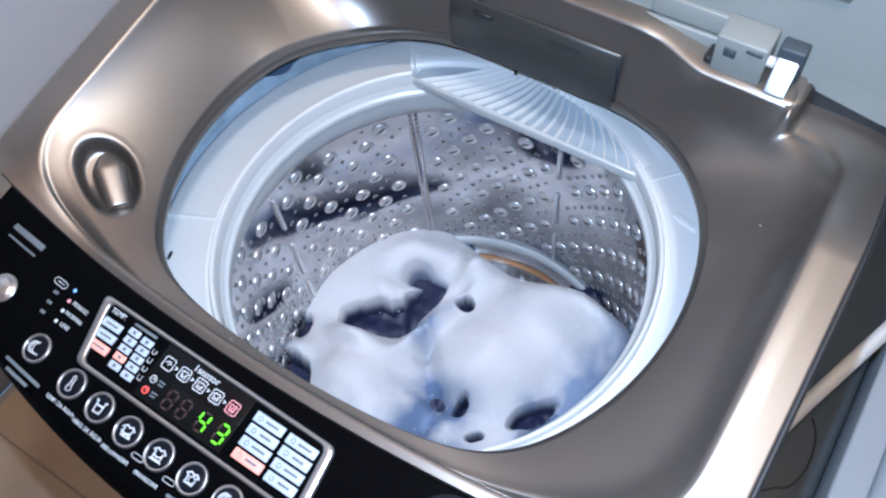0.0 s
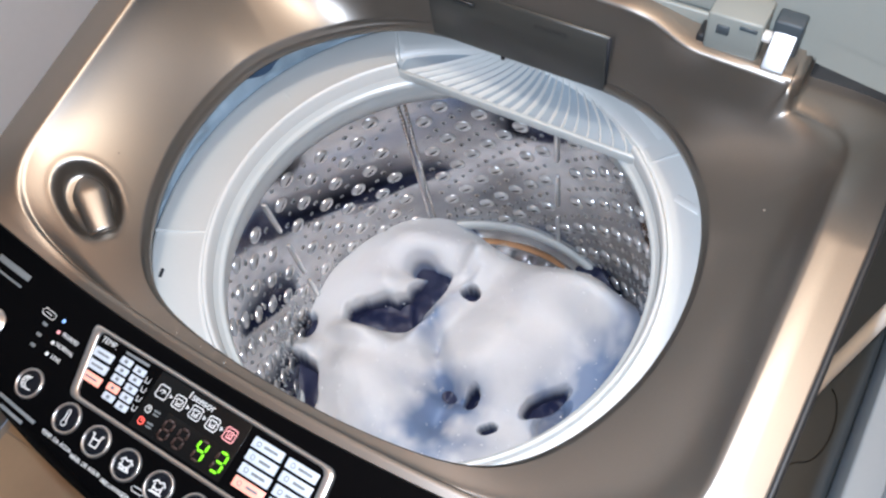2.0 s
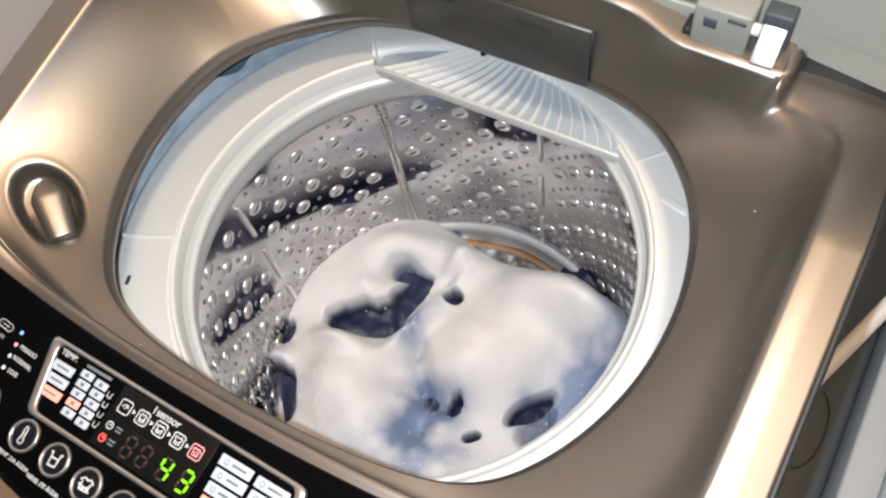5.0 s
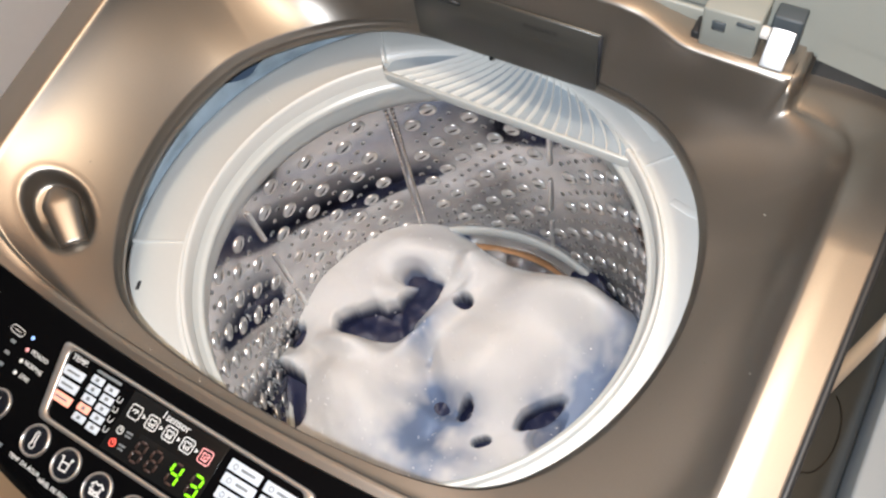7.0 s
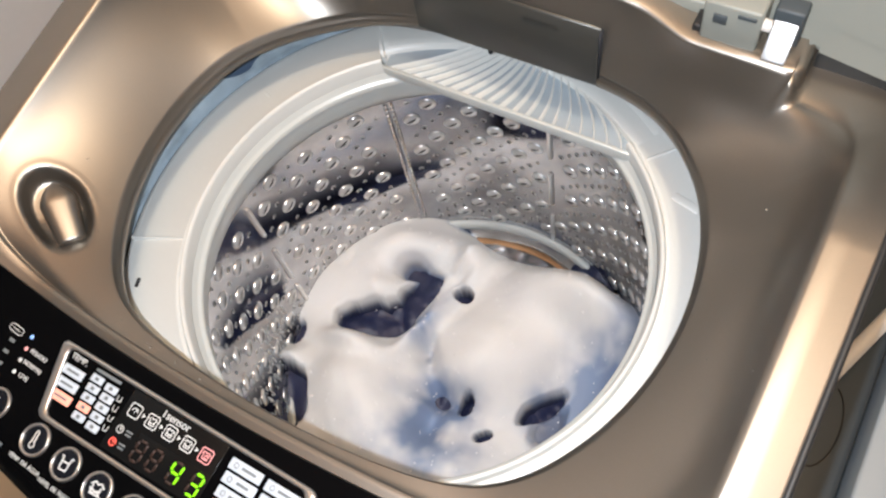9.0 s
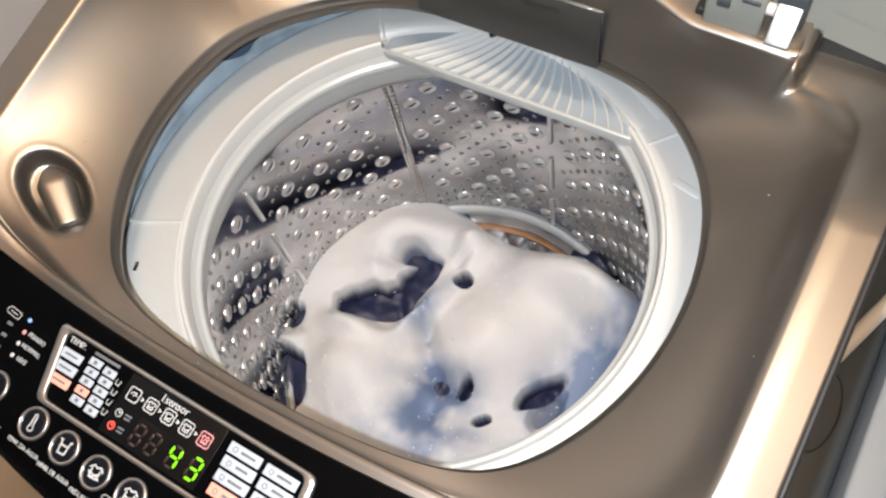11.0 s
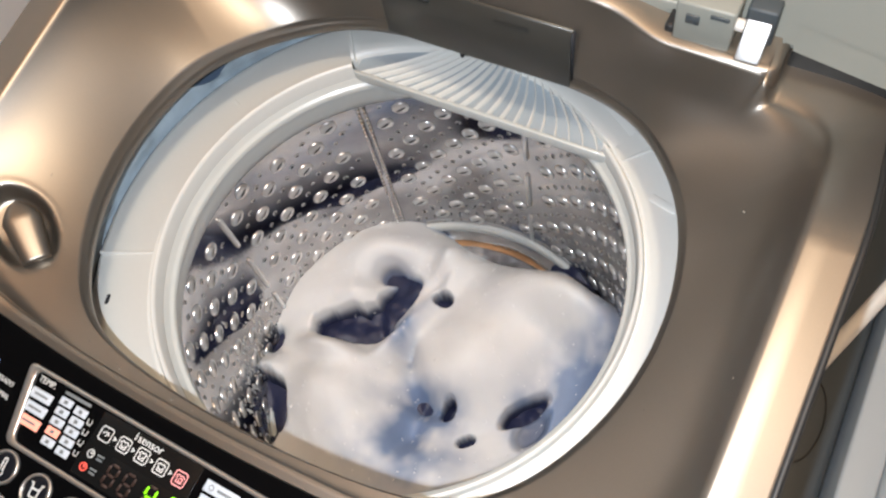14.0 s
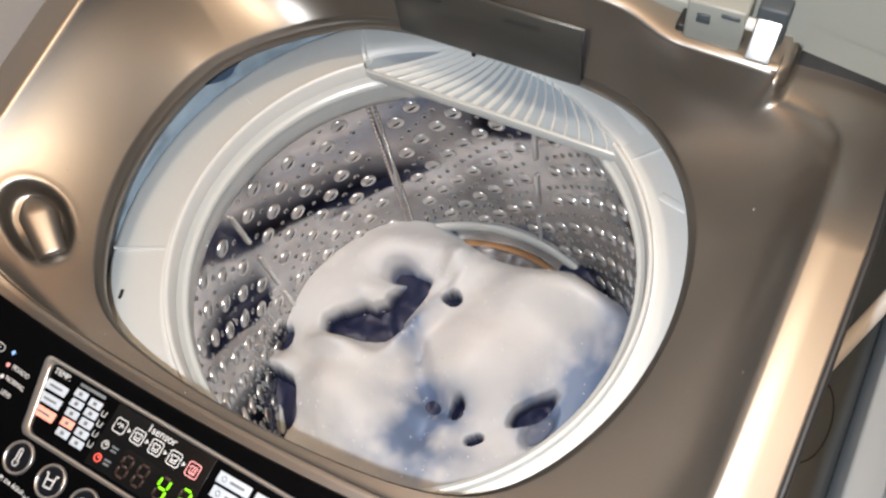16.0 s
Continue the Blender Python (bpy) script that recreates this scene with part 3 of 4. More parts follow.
def on_drum(az, z, r=0.2114):
    """A pose on the drum's wall, its z axis pointing to the middle."""
    a = radians(az)
    x, y, up = Vector((-math.sin(a), math.cos(a), 0)), Vector((0, 0, 1)), Vector((-math.cos(a), -math.sin(a), 0))
    m = Matrix((-x, y, up)).transposed().to_4x4()
    m.translation = (r * math.cos(a), r * math.sin(a), z + Z0)
    return m


# two pressed sheets, each with its own start: offset in degrees, line spacing, step down the wall
SHEETS = ((10.4, 15.1, 4.5, 112.0), (-11.0, 15.0, -112.0, -4.0))


def sheet_places(sheet, half=False):
    """Azimuth from the seam and height of the dimples on one sheet, or of the holes that run between their lines."""
    start, gap, low, high = sheet
    out = []
    for j in range(-16, 17):
        shift = (0.0, 0.45, 0.03, 0.6)[j % 4]
        for i in range(24 if half else 12):
            k = (i * 0.5 if half else i) + shift - 0.3 * half
            d, z = start + gap * (j + 0.5 * half) + 5.6 * k, -0.0865 - 0.0225 * k
            if low < d < high and abs(d - 51) > 2.6 and abs(d + 47.5) > 2.6 and -0.325 < z < -0.076:
                out.append((d, z, i))
    return out


def dimples():
    me = lens()
    for sheet in SHEETS:
        for d, z, _ in sheet_places(sheet):
            ob = new("dimple", me)
            ob.parent = DRUM
            ob.matrix_basis = on_drum(SEAM + d, z)
    # drain holes between the lines, each in a small raised eyelet, and fine rows lower down
    bm, eyelets = bmesh.new(), bmesh.new()

    def hole(az, z, r, eyelet=False):
        m = on_drum(az, z, 0.2106)
        circle = [Vector((math.cos(2 * math.pi * i / 8), math.sin(2 * math.pi * i / 8), 0.0)) for i in range(8)]
        bm.faces.new([bm.verts.new(m @ (c * r)) for c in circle])
        if eyelet:
            a, b = [[eyelets.verts.new(m @ (c * r * f + Vector((0, 0, h)))) for c in circle] for f, h in ((1.0, 0.0004), (1.65, -0.0006))]
            for i in range(8):
                eyelets.faces.new((b[i], b[(i + 1) % 8], a[(i + 1) % 8], a[i]))
    for sheet in SHEETS:
        for d, z, i in sheet_places(sheet, True):
            hole(SEAM + d, z, 0.0021 if i % 2 else 0.0016, True)
    for side in (1, -1):
        for k in range(5):
            for j in range(36):
                hole(SEAM + side * (6 + 3.0 * j), -0.305 + 0.0085 * (k % 2) - 0.009 * k + 0.02 * math.sin(j * 0.12), 0.0011)
    part("perforations", bm, M_HOLE, DRUM, "small drain holes")["kind"] = "stuff"
    part("eyelets", eyelets, M_DIMPLE, DRUM, "raised steel edges of the drain holes")["kind"] = "stuff"
    # the welded seam: a strip with two rows of rivets
    a = radians(SEAM)
    rows = []
    for z in [-0.07 - 0.0275 * i for i in range(11)]:
        rows.append([((0.2106 - h) * math.cos(a + d), (0.2106 - h) * math.sin(a + d), z) for d, h in ((-0.026, -0.001), (-0.022, 0.0008), (0.0, 0.0012), (0.022, 0.0008), (0.026, -0.001))])
    part("seam_strip", grid(rows), M_STEEL, DRUM, "welded steel seam")
    bm = bmesh.new()
    for i in range(34):
        for d in (-0.95, 0.95):
            m = on_drum(SEAM + d, -0.076 - 0.0074 * i, 0.2092)
            bmesh.ops.create_uvsphere(bm, u_segments=6, v_segments=4, radius=0.0021, matrix=m)
    part("seam_beads", bm, M_CHROME, DRUM, "two rows of seam beads")["kind"] = "stuff"
    for az, spans in ((SEAM + 51.2, ((-0.083, -0.141), (-0.172, -0.243), (-0.262, -0.31))), (SEAM - 47.3, ((-0.090, -0.148), (-0.178, -0.245), (-0.268, -0.33)))):
        for z0, z1 in spans:
            ob = part("lifter_rib", box(-0.0024, 0.0024, z1, z0, -0.001, 0.0032, 0.0014, 2, up=-0.0), M_DIMPLE, DRUM, "narrow pressed rib")
            ob.matrix_basis = on_drum(az, 0)


dimples()
part("drum_base_rim", lathe([(0.2116, -0.336), (0.2085, -0.332), (0.205, -0.334), (0.204, -0.342), (0.206, -0.35)], 120), M_RING, DRUM, "pale plastic rim at the drum's base")

# ---- laundry and foam ----
def bumps(x, y, table):
    return sum(h * math.exp(-(((x - cx) * math.cos(a) + (y - cy) * math.sin(a)) / sx) ** 2 - ((-(x - cx) * math.sin(a) + (y - cy) * math.cos(a)) / sy) ** 2)
               for cx, cy, sx, sy, a, h in table)


# centre, half widths, turn, height
HILLS = [
    (-0.184, -0.086, 0.024, 0.020, 0.4, 0.030),
    (-0.128, 0.040, 0.026, 0.020, 0.3, 0.022),
    (-0.122, -0.036, 0.042, 0.015, 0.10, 0.036), (-0.054, 0.018, 0.042, 0.012, 1.25, 0.028), (-0.055, 0.060, 0.012, 0.04, -0.3, 0.012),
    (-0.095, -0.070, 0.062, 0.045, 0.2, 0.045), (-0.060, -0.120, 0.09, 0.05, 0.0, 0.030), (-0.160, 0.050, 0.035, 0.07, -0.3, 0.016),
    (-0.115, 0.115, 0.060, 0.030, 0.4, 0.022), (0.040, 0.050, 0.075, 0.060, 0.2, 0.042), (0.065, 0.125, 0.055, 0.035, 0.0, 0.042),
    (-0.045, 0.125, 0.018, 0.030, 0.2, 0.030), (0.115, 0.125, 0.045, 0.030, -0.3, 0.046), (0.168, 0.10, 0.03, 0.05, 0.2, 0.034), (0.020, -0.010, 0.06, 0.04, 0.6, 0.020), (0.06, -0.13, 0.10, 0.045, 0.3, 0.018), (0.15, 0.09, 0.04, 0.045, 0, 0.018),
]
PITS = [
    (-0.104, 0.086, 0.024, 0.014, 0.6, 0.020), (-0.040, 0.002, 0.009, 0.012, 0.2, 0.016),
    (0.010, -0.043, 0.034, 0.015, 0.1, 0.034), (0.006, -0.080, 0.022, 0.022, 0, 0.018), (0.0, -0.042, 0.022, 0.012, 0.4, 0.008), (-0.030, -0.012, 0.045, 0.014, -0.85, 0.022), (0.003, -0.078, 0.014, 0.034, 0.1, 0.012), (-0.045, 0.100, 0.008, 0.030, -0.3, 0.012),
    (0.128, 0.182, 0.034, 0.020, -0.5, 0.080), (0.155, 0.080, 0.02, 0.035, 0, 0.005),
    (-0.198, -0.060, 0.016, 0.035, 0.3, 0.010), (-0.02, 0.205, 0.10, 0.040, 0, 0.110),
    (0.208, -0.030, 0.026, 0.11, 0.1, 0.060),
]


# openings with a crisp brim: centre, half widths, turn, depth
OPENINGS = [
    (-0.117, 0.005, 0.047, 0.021, 0.30, 0.090), (-0.085, 0.056, 0.040, 0.018, 1.55, 0.085), (-0.108, 0.086, 0.018, 0.012, 0.6, 0.018), (-0.095, 0.027, 0.018, 0.016, 0.4, 0.085), (-0.0325, 0.078, 0.0098, 0.0090, 0, 0.09),
    (0.031, -0.037, 0.0075, 0.011, -0.2, 0.07), (0.067, -0.062, 0.0095, 0.0058, 0.7, 0.07), (0.110, -0.004, 0.030, 0.010, 1.0, 0.040), (0.124, -0.020, 0.026, 0.014, 1.3, 0.018),
    (-0.165, -0.122, 0.040, 0.027, -0.7, 0.10), (-0.199, -0.048, 0.010, 0.016, 0.3, 0.06),
]


def opening(x, y):
    deep = 0
    w = 0.20 * noise.fractal(Vector((x * 26, y * 26, 5.5)), 1, 2, 3)
    for cx, cy, sx, sy, a, h in OPENINGS:
        if abs(x - cx) + abs(y - cy) < 0.1:
            e = math.hypot(((x - cx) * math.cos(a) + (y - cy) * math.sin(a)) / sx, (-(x - cx) * math.sin(a) + (y - cy) * math.cos(a)) / sy)
            deep = max(deep, h * smooth(1.28, 0.60, e + w * 1.4))
    return deep


def foam_z(x, y):
    z = -0.306 + bumps(x, y, HILLS) - bumps(x, y, PITS) - opening(x, y)
    z += 0.007 * noise.fractal(Vector((x * 8, y * 8, 6.3)), 1, 2, 2)
    z += 0.005 * noise.fractal(Vector((x * 15, y * 15, 3.1)), 1, 2, 2) + 0.0006 * noise.noise(Vector((x * 90, y * 90, 1)))
    return z


def cloth_z(x, y):
    z = -0.330 - 0.045 * smooth(0.10, 0.19, y) * smooth(0.12, 0.05, abs(x + 0.01))
    z += 0.014 * noise.fractal(Vector((x * 18, y * 18, 7.7)), 1, 2, 4) + 0.012 * abs(noise.noise(Vector((x * 30 + y * 14, y * 22 - x * 9, 2.2))))
    return z


def sheet(fn, r, n, m):
    rows = []
    for i in range(m + 1):
        d = max(0.0005, r * i / m)
        rows.append([(d * math.cos(2 * math.pi * k / n), d * math.sin(2 * math.pi * k / n), fn(d * math.cos(2 * math.pi * k / n), d * math.sin(2 * math.pi * k / n))) for k in range(n)])
    return grid(rows, close_u=True)


def bead(bm, p, r, squash=(1, 1, 1)):
    """A small eight-sided bead."""
    rings = []
    for lat in (-45, 0, 45):
        c, s = math.cos(radians(lat)), math.sin(radians(lat))
        rings.append([bm.verts.new(p + Vector((r * c * math.cos(k * math.pi / 3) * squash[0], r * c * math.sin(k * math.pi / 3) * squash[1], r * s * squash[2]))) for k in range(6)])
    low, top = bm.verts.new(p - Vector((0, 0, r * squash[2]))), bm.verts.new(p + Vector((0, 0, r * squash[2])))
    for a, b in zip(rings, rings[1:]):
        for k in range(6):
            bm.faces.new((a[k], a[(k + 1) % 6], b[(k + 1) % 6], b[k]))
    for k in range(6):
        bm.faces.new((rings[0][(k + 1) % 6], rings[0][k], low))
        bm.faces.new((rings[2][k], rings[2][(k + 1) % 6], top))


def splashes():
    """Suds that cling to the drum wall above the foam."""
    rng = random.Random(8)
    bm = bmesh.new()
    for _ in range(170):
        az = radians(rng.choice((rng.gauss(203, 9), rng.gauss(203, 9), rng.uniform(160, 235))))
        z = -0.305 + abs(rng.gauss(0, 0.045))
        r = rng.uniform(0.0006, 0.0020)
        bead(bm, Vector((0.2108 * math.cos(az), 0.2108 * math.sin(az), z + Z0)), r, (0.5, 0.6, rng.uniform(1.2, 5)))
    tagged(ob_from("suds", bm, M_FOAM), "flecks of white suds clinging to the drum wall", "suds", kind="stuff")


def foam():
    splashes()
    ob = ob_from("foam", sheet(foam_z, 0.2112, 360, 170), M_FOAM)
    # Bluish tint for thin suds, and for shade painted into front, right and valleys.
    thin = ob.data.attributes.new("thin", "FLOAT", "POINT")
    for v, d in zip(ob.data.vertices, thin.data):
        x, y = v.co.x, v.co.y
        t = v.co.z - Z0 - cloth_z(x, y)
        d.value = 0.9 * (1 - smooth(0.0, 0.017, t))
        d.value = min(1, max(d.value, bumps(x, y, THIN_AND_SHADE) * (1 + 1.1 * noise.fractal(Vector((x * 30, y * 30, 4.2)), 1, 2, 3)) + 0.14 * max(0, noise.noise(Vector((x * 14, y * 14, 1.7))))))
    # below its crust the heap is cloth: it shows in the walls of the openings
    bare = ob.data.attributes.new("bare", "FLOAT", "POINT")
    for v, d in zip(ob.data.vertices, bare.data):
        d.value = smooth(0.008, 0.026, opening(v.co.x, v.co.y))
    tagged(ob, "thick white soap foam heaped over the wash", "foam", kind="stuff")
    cloth = ob_from("wet_laundry", sheet(cloth_z, 0.211, 150, 60), M_CLOTH)
    tagged(cloth, "dark navy wet laundry half buried in white foam", "laundry")
    # tiny bubbles that catch the light
    rng = random.Random(4)
    bm = bmesh.new()
    for _ in range(360):
        a, d = rng.uniform(0, 2 * math.pi), 0.20 * math.sqrt(rng.random())
        x, y = d * math.cos(a), d * math.sin(a)
        r = rng.choice((0.0006, 0.0008, 0.0011))
        bead(bm, Vector((x, y, foam_z(x, y) + Z0 + r * 0.4)), r)
    tagged(ob_from("bubbles", bm, M_BUBBLE), "tiny clear soap bubbles on the foam", "bubbles", kind="stuff")
    for x, y, r in ((-0.027, 0.150, 0.014),):
        bm = bmesh.new()
        bmesh.ops.create_uvsphere(bm, u_segments=20, v_segments=12, radius=r, matrix=Matrix.Translation((x, y, max(foam_z(x, y), cloth_z(x, y)) + Z0 + r * 0.35)))
        tagged(ob_from("soap_bubble", bm, M_BIGBUBBLE), "large clear soap bubble sitting in the foam", "bubble", "soap bubbles")


# where the suds lie thin over the blue cloth, and where blue shade is painted on: front, right edge, valleys
THIN_AND_SHADE = [(0.165, 0.09, 0.03, 0.06, 0, 0.6), (0.15, 0.04, 0.035, 0.05, 0.3, 0.75), (0.010, -0.050, 0.045, 0.025, 0.1, 0.95), (0.01, -0.095, 0.03, 0.03, 0, 0.4), (-0.05, 0.03, 0.012, 0.05, -0.2, 0.4),
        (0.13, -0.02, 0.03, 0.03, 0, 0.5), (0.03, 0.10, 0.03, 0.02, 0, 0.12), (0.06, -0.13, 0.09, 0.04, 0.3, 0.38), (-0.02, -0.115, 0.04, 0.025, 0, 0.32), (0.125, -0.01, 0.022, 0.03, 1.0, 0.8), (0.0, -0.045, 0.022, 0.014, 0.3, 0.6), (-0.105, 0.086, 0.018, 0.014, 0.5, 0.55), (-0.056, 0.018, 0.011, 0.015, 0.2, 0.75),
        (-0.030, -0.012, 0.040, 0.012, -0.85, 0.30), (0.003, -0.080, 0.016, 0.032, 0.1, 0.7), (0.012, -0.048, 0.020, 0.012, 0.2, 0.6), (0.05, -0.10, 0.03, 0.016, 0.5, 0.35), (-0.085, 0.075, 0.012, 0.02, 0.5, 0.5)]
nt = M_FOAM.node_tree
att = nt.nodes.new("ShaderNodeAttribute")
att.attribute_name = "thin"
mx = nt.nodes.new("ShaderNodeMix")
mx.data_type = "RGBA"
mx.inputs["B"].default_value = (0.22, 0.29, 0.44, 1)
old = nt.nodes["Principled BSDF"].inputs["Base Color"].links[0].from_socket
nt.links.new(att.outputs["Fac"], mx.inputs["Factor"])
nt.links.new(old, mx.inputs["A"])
bare = nt.nodes.new("ShaderNodeAttribute")
bare.attribute_name = "bare"
mb = nt.nodes.new("ShaderNodeMix")
mb.data_type = "RGBA"
mb.inputs["B"].default_value = (0.016, 0.021, 0.062, 1)
nt.links.new(bare.outputs["Fac"], mb.inputs["Factor"])
nt.links.new(mx.outputs["Result"], mb.inputs["A"])
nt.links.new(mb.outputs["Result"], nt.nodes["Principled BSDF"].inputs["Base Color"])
M_BUBBLE = mat("small_bubbles", (0.95, 0.95, 0.95), 0.03, 0, coat=1.0)
M_BIGBUBBLE = mat("bubble_skin", (1, 1, 1), 0.02, 0, alpha=0.10)
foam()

# ---- tub cover details ----
def back_arc(x):
    return 0.219 - 2.6 * (x + 0.012) ** 2


def grille_backing():
    rows = []
    for i in range(41):
        x = -0.132 + 0.26 * i / 40
        y1 = max(0.1625, back_arc(x))
        rows.append([(x, 0.161 + (y1 - 0.161) * f, -0.0175 + 0.003 * f) for f in (0, 0.25, 0.5, 0.75, 1)])
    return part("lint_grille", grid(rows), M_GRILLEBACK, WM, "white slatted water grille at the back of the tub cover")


GRILLE = grille_backing()


def grille():
    bar = box(-0.132, 0.128, 0.1580, 0.1618, -0.0215, -0.0095, 0.001, 2)
    # The greyer ring plastic puts shade on the bar's face into its colour.
    part("grille_bar", bar, M_RING, GRILLE, "front bar of the grille")
    # the slats fan out from a point behind the tub
    for k in range(19):
        xf = -0.124 + 0.0135 * k
        fan = (xf - 0.018) / (0.275 - 0.1615)
        y1 = 0.19
        for _ in range(12):
            y1 = 0.5 * y1 + 0.5 * max(0.163, back_arc(0.018 + fan * (0.275 - y1)))
        rows = []
        for i in range(9):
            f = i / 8
            y = 0.1615 + (y1 - 0.1615) * f
            xx = 0.018 + fan * (0.275 - y) + 0.004 * math.sin(math.pi * f)
            h = -0.0105 + 0.003 * f
            rows.append([(xx - 0.0009, y, -0.018), (xx - 0.0006, y, h), (xx + 0.0006, y, h), (xx + 0.0009, y, -0.018)])
        part("grille_slat", grid(rows), M_WHITE, GRILLE)
    rows = []
    for i in range(49):
        x = -0.134 + 0.264 * i / 48
        y = max(0.1618, back_arc(x))
        nx, ny = 5.2 * (x + 0.012), 1.0
        q = math.hypot(nx, ny)
        nx, ny = nx / q, ny / q
        rows.append([(x + nx * d, y + ny * d, z) for d, z in ((-0.0005, -0.019), (0.0, -0.0075), (0.0012, -0.0066), (0.010, -0.0070), (0.020, -0.0080))])
    part("grille_surround", grid(rows), M_WHITE, GRILLE, "raised white surround")


grille()


def cover_bits():
    # joints, slots and tabs of the white cover
    for az, r0, r1 in ((203, 0.213, 0.264), (48, 0.214, 0.250), (128, 0.214, 0.262), (159, 0.228, 0.236)):
        a = radians(az)
        m = Matrix.Rotation(a, 4, "Z")
        rows = [[(r, -0.0012, -0.0125), (r, -0.0010, -0.0075), (r, 0.0010, -0.0075), (r, 0.0012, -0.0125)] for r in (r0, (r0 + r1) / 2, r1)]
        bm = grid(rows)
        bmesh.ops.transform(bm, matrix=m, verts=bm.verts)
        part("cover_rib", bm, M_WHITE, WM, "thin raised joint of the tub cover")
    part("cover_slot", box(-0.0045, 0.0045, -0.0018, 0.0018, -0.001, 0.0022, 0.0006, 1, Matrix.Translation((-0.209, -0.137, -0.012)) @ Matrix.Rotation(radians(108), 4, "Z")), M_DARK, WM, "small dark slot")
    part("cover_tab", box(-0.013, 0.013, -0.004, 0.004, -0.002, 0.004, 0.0012, 2, Matrix.Translation((0.190, 0.132, -0.012)) @ Matrix.Rotation(radians(-12), 4, "Z")), M_WHITE, WM, "white clip of the tub cover")


cover_bits()


def film():
    """Crumpled plastic film between the tub cover and the top."""
    rows = []
    for k in range(161):
        az = 92 + 138 * k / 160
        a = radians(az)
        row = []
        for i in range(7):
            f = i / 6
            w = noise.noise(Vector((az * 0.16, f * 1.2, 0.4))) * 0.006 + noise.noise(Vector((az * 0.5, f * 2, 3.4))) * 0.003
            top = 0.009 + 0.014 * noise.noise(Vector((az * 0.11, 0, 9.0)))
            r = 0.2690 + 0.004 * f + w * f
            row.append((r * math.cos(a), r * math.sin(a), -0.016 + (0.008 + top * 1.1) * f ** 1.3))
        rows.append(row)
    part("plastic_film", grid(rows), M_FILM, WM, "crumpled pale blue plastic film round the tub")


film()


def drawer():
    rows = []
    prof = [(0.190, 0.042), (0.1775, 0.043), (0.1762, 0.046), (0.1772, 0.080), (0.1785, 0.086), (0.1835, 0.103), (0.1850, 0.1045), (0.195, 0.1045)]
    for x in (-0.0885, -0.0870, 0.0845, 0.0860):
        e = 0.0015 if abs(x - 0.0) in (0.0885, 0.0860) else 0
        rows.append([(x, y + e, z) for y, z in prof])
    d = part("detergent_drawer", grid(rows), M_DRAWER, WM, "dark bronze detergent drawer with dark lettering")
    m = Matrix.Translation((0.034, 0.1795, 0.0955 + Z0)) @ Matrix.Rotation(radians(74), 4, "X")
    words("drawer_print", "AMACIANTE", 0.0056, M_BLACK, 0, 0, m=m, parent=d)
    part("drawer_print", box(-0.061, -0.041, 0.1790, 0.1815, 0.0935, 0.0970, up=Z0), M_BLACK, d)
    # Solid dark strip: the gap's shade is given as a colour.
    part("drawer_gap_shade", box(0.0862, 0.0876, 0.179, 0.192, 0.044, 0.104), M_DARK, WM, "narrow dark strip standing in for the shaded gap beside the drawer")
    part("drip", lathe([(0.0001, 0.0382), (0.0016, 0.039), (0.0020, 0.041), (0.0014, 0.044)], 12, (-0.015, 0.178)), M_DARK, d, "hanging drop of water")


M_DRAWER = mat("dark_bronze_plastic", (0.062, 0.060, 0.053), 0.36, 0.35, 0.05, 800, 0.02, 0.1, 0.05, 6)
drawer()


def bleach_flap():
    """The flat-topped tongue that lies in the hollow of the bleach inlet."""
    base = Matrix.Translation((BLEACH[0], BLEACH[1], 0.101 + Z0)) @ Matrix.Rotation(radians(30), 4, "Y") @ Matrix.Rotation(radians(54), 4, "Z")
    rows = []
    for i in range(21):
        f = i / 20
        y = 0.013 - 0.050 * f
        g = math.sqrt(min(1, f * 3.5 + 0.01))
        w = 0.0160 * g - 0.005 * f
        h = 0.006 * g + 0.001 * f
        row = []
        for k in range(21):
            b = math.pi * k / 20
            c, s_ = math.cos(b), math.sin(b)
            row.append(base @ Vector((0.004 + w * math.copysign(abs(c) ** 0.55, c), y, -0.020 + (h + 0.020) * abs(s_) ** 0.35)))
        rows.append(row)
    bm = grid(rows, up=0)
    bm.faces.new(list(bm.verts)[-21:])
    part("inlet_flap", bm, M_DECK, WM, "flat-topped flap of the bleach inlet")


bleach_flap()

# ---- lid and hinge ----
LID_M = Matrix.Translation((0, 0.206, 0.122)) @ Matrix.Rotation(radians(-9), 4, "X")


def lid():
    ob = part("lid", box(-0.312, 0.314, 0.0, 0.024, 0.0, 0.19, 0.006, 3, LID_M), M_LID, WM, "open lid, grey-beige plastic on its inner face", flat=True)
    for x0, x1, z0, z1 in ((-0.24, 0.240, 0.082, 0.172),):
        t = 0.010
        for b in ((x0, x1, z0, z0 + t), (x0, x1, z1 - t, z1), (x0, x0 + t, z0, z1), (x1 - t, x1, z0, z1)):
            part("lid_window_frame", box(b[0], b[1], -0.004, 0.002, b[2], b[3], 0.002, 2, LID_M), M_LID, ob, "raised frame of the lid window")
        part("lid_window", box(x0 + t, x1 - t, -0.0015, 0.001, z0 + t, z1 - t, 0, 2, LID_M), M_GLASSY, ob, "dark tinted lid window")
    part("lid_groove", box(0.098, 0.163, -0.004, 0.001, 0.022, 0.040, 0.0015, 2, LID_M), M_LID, ob, "long raised strip on the lid")
    part("lid_strip", box(0.02, 0.163, -0.006, 0.001, 0.008, 0.020, 0.002, 2, LID_M), M_LID, ob, "narrow ledge on the lid")
    return ob


M_GLASSY = mat("tinted_window", (0.10, 0.09, 0.16), 0.1, 0, coat=0.3)
LID = lid()


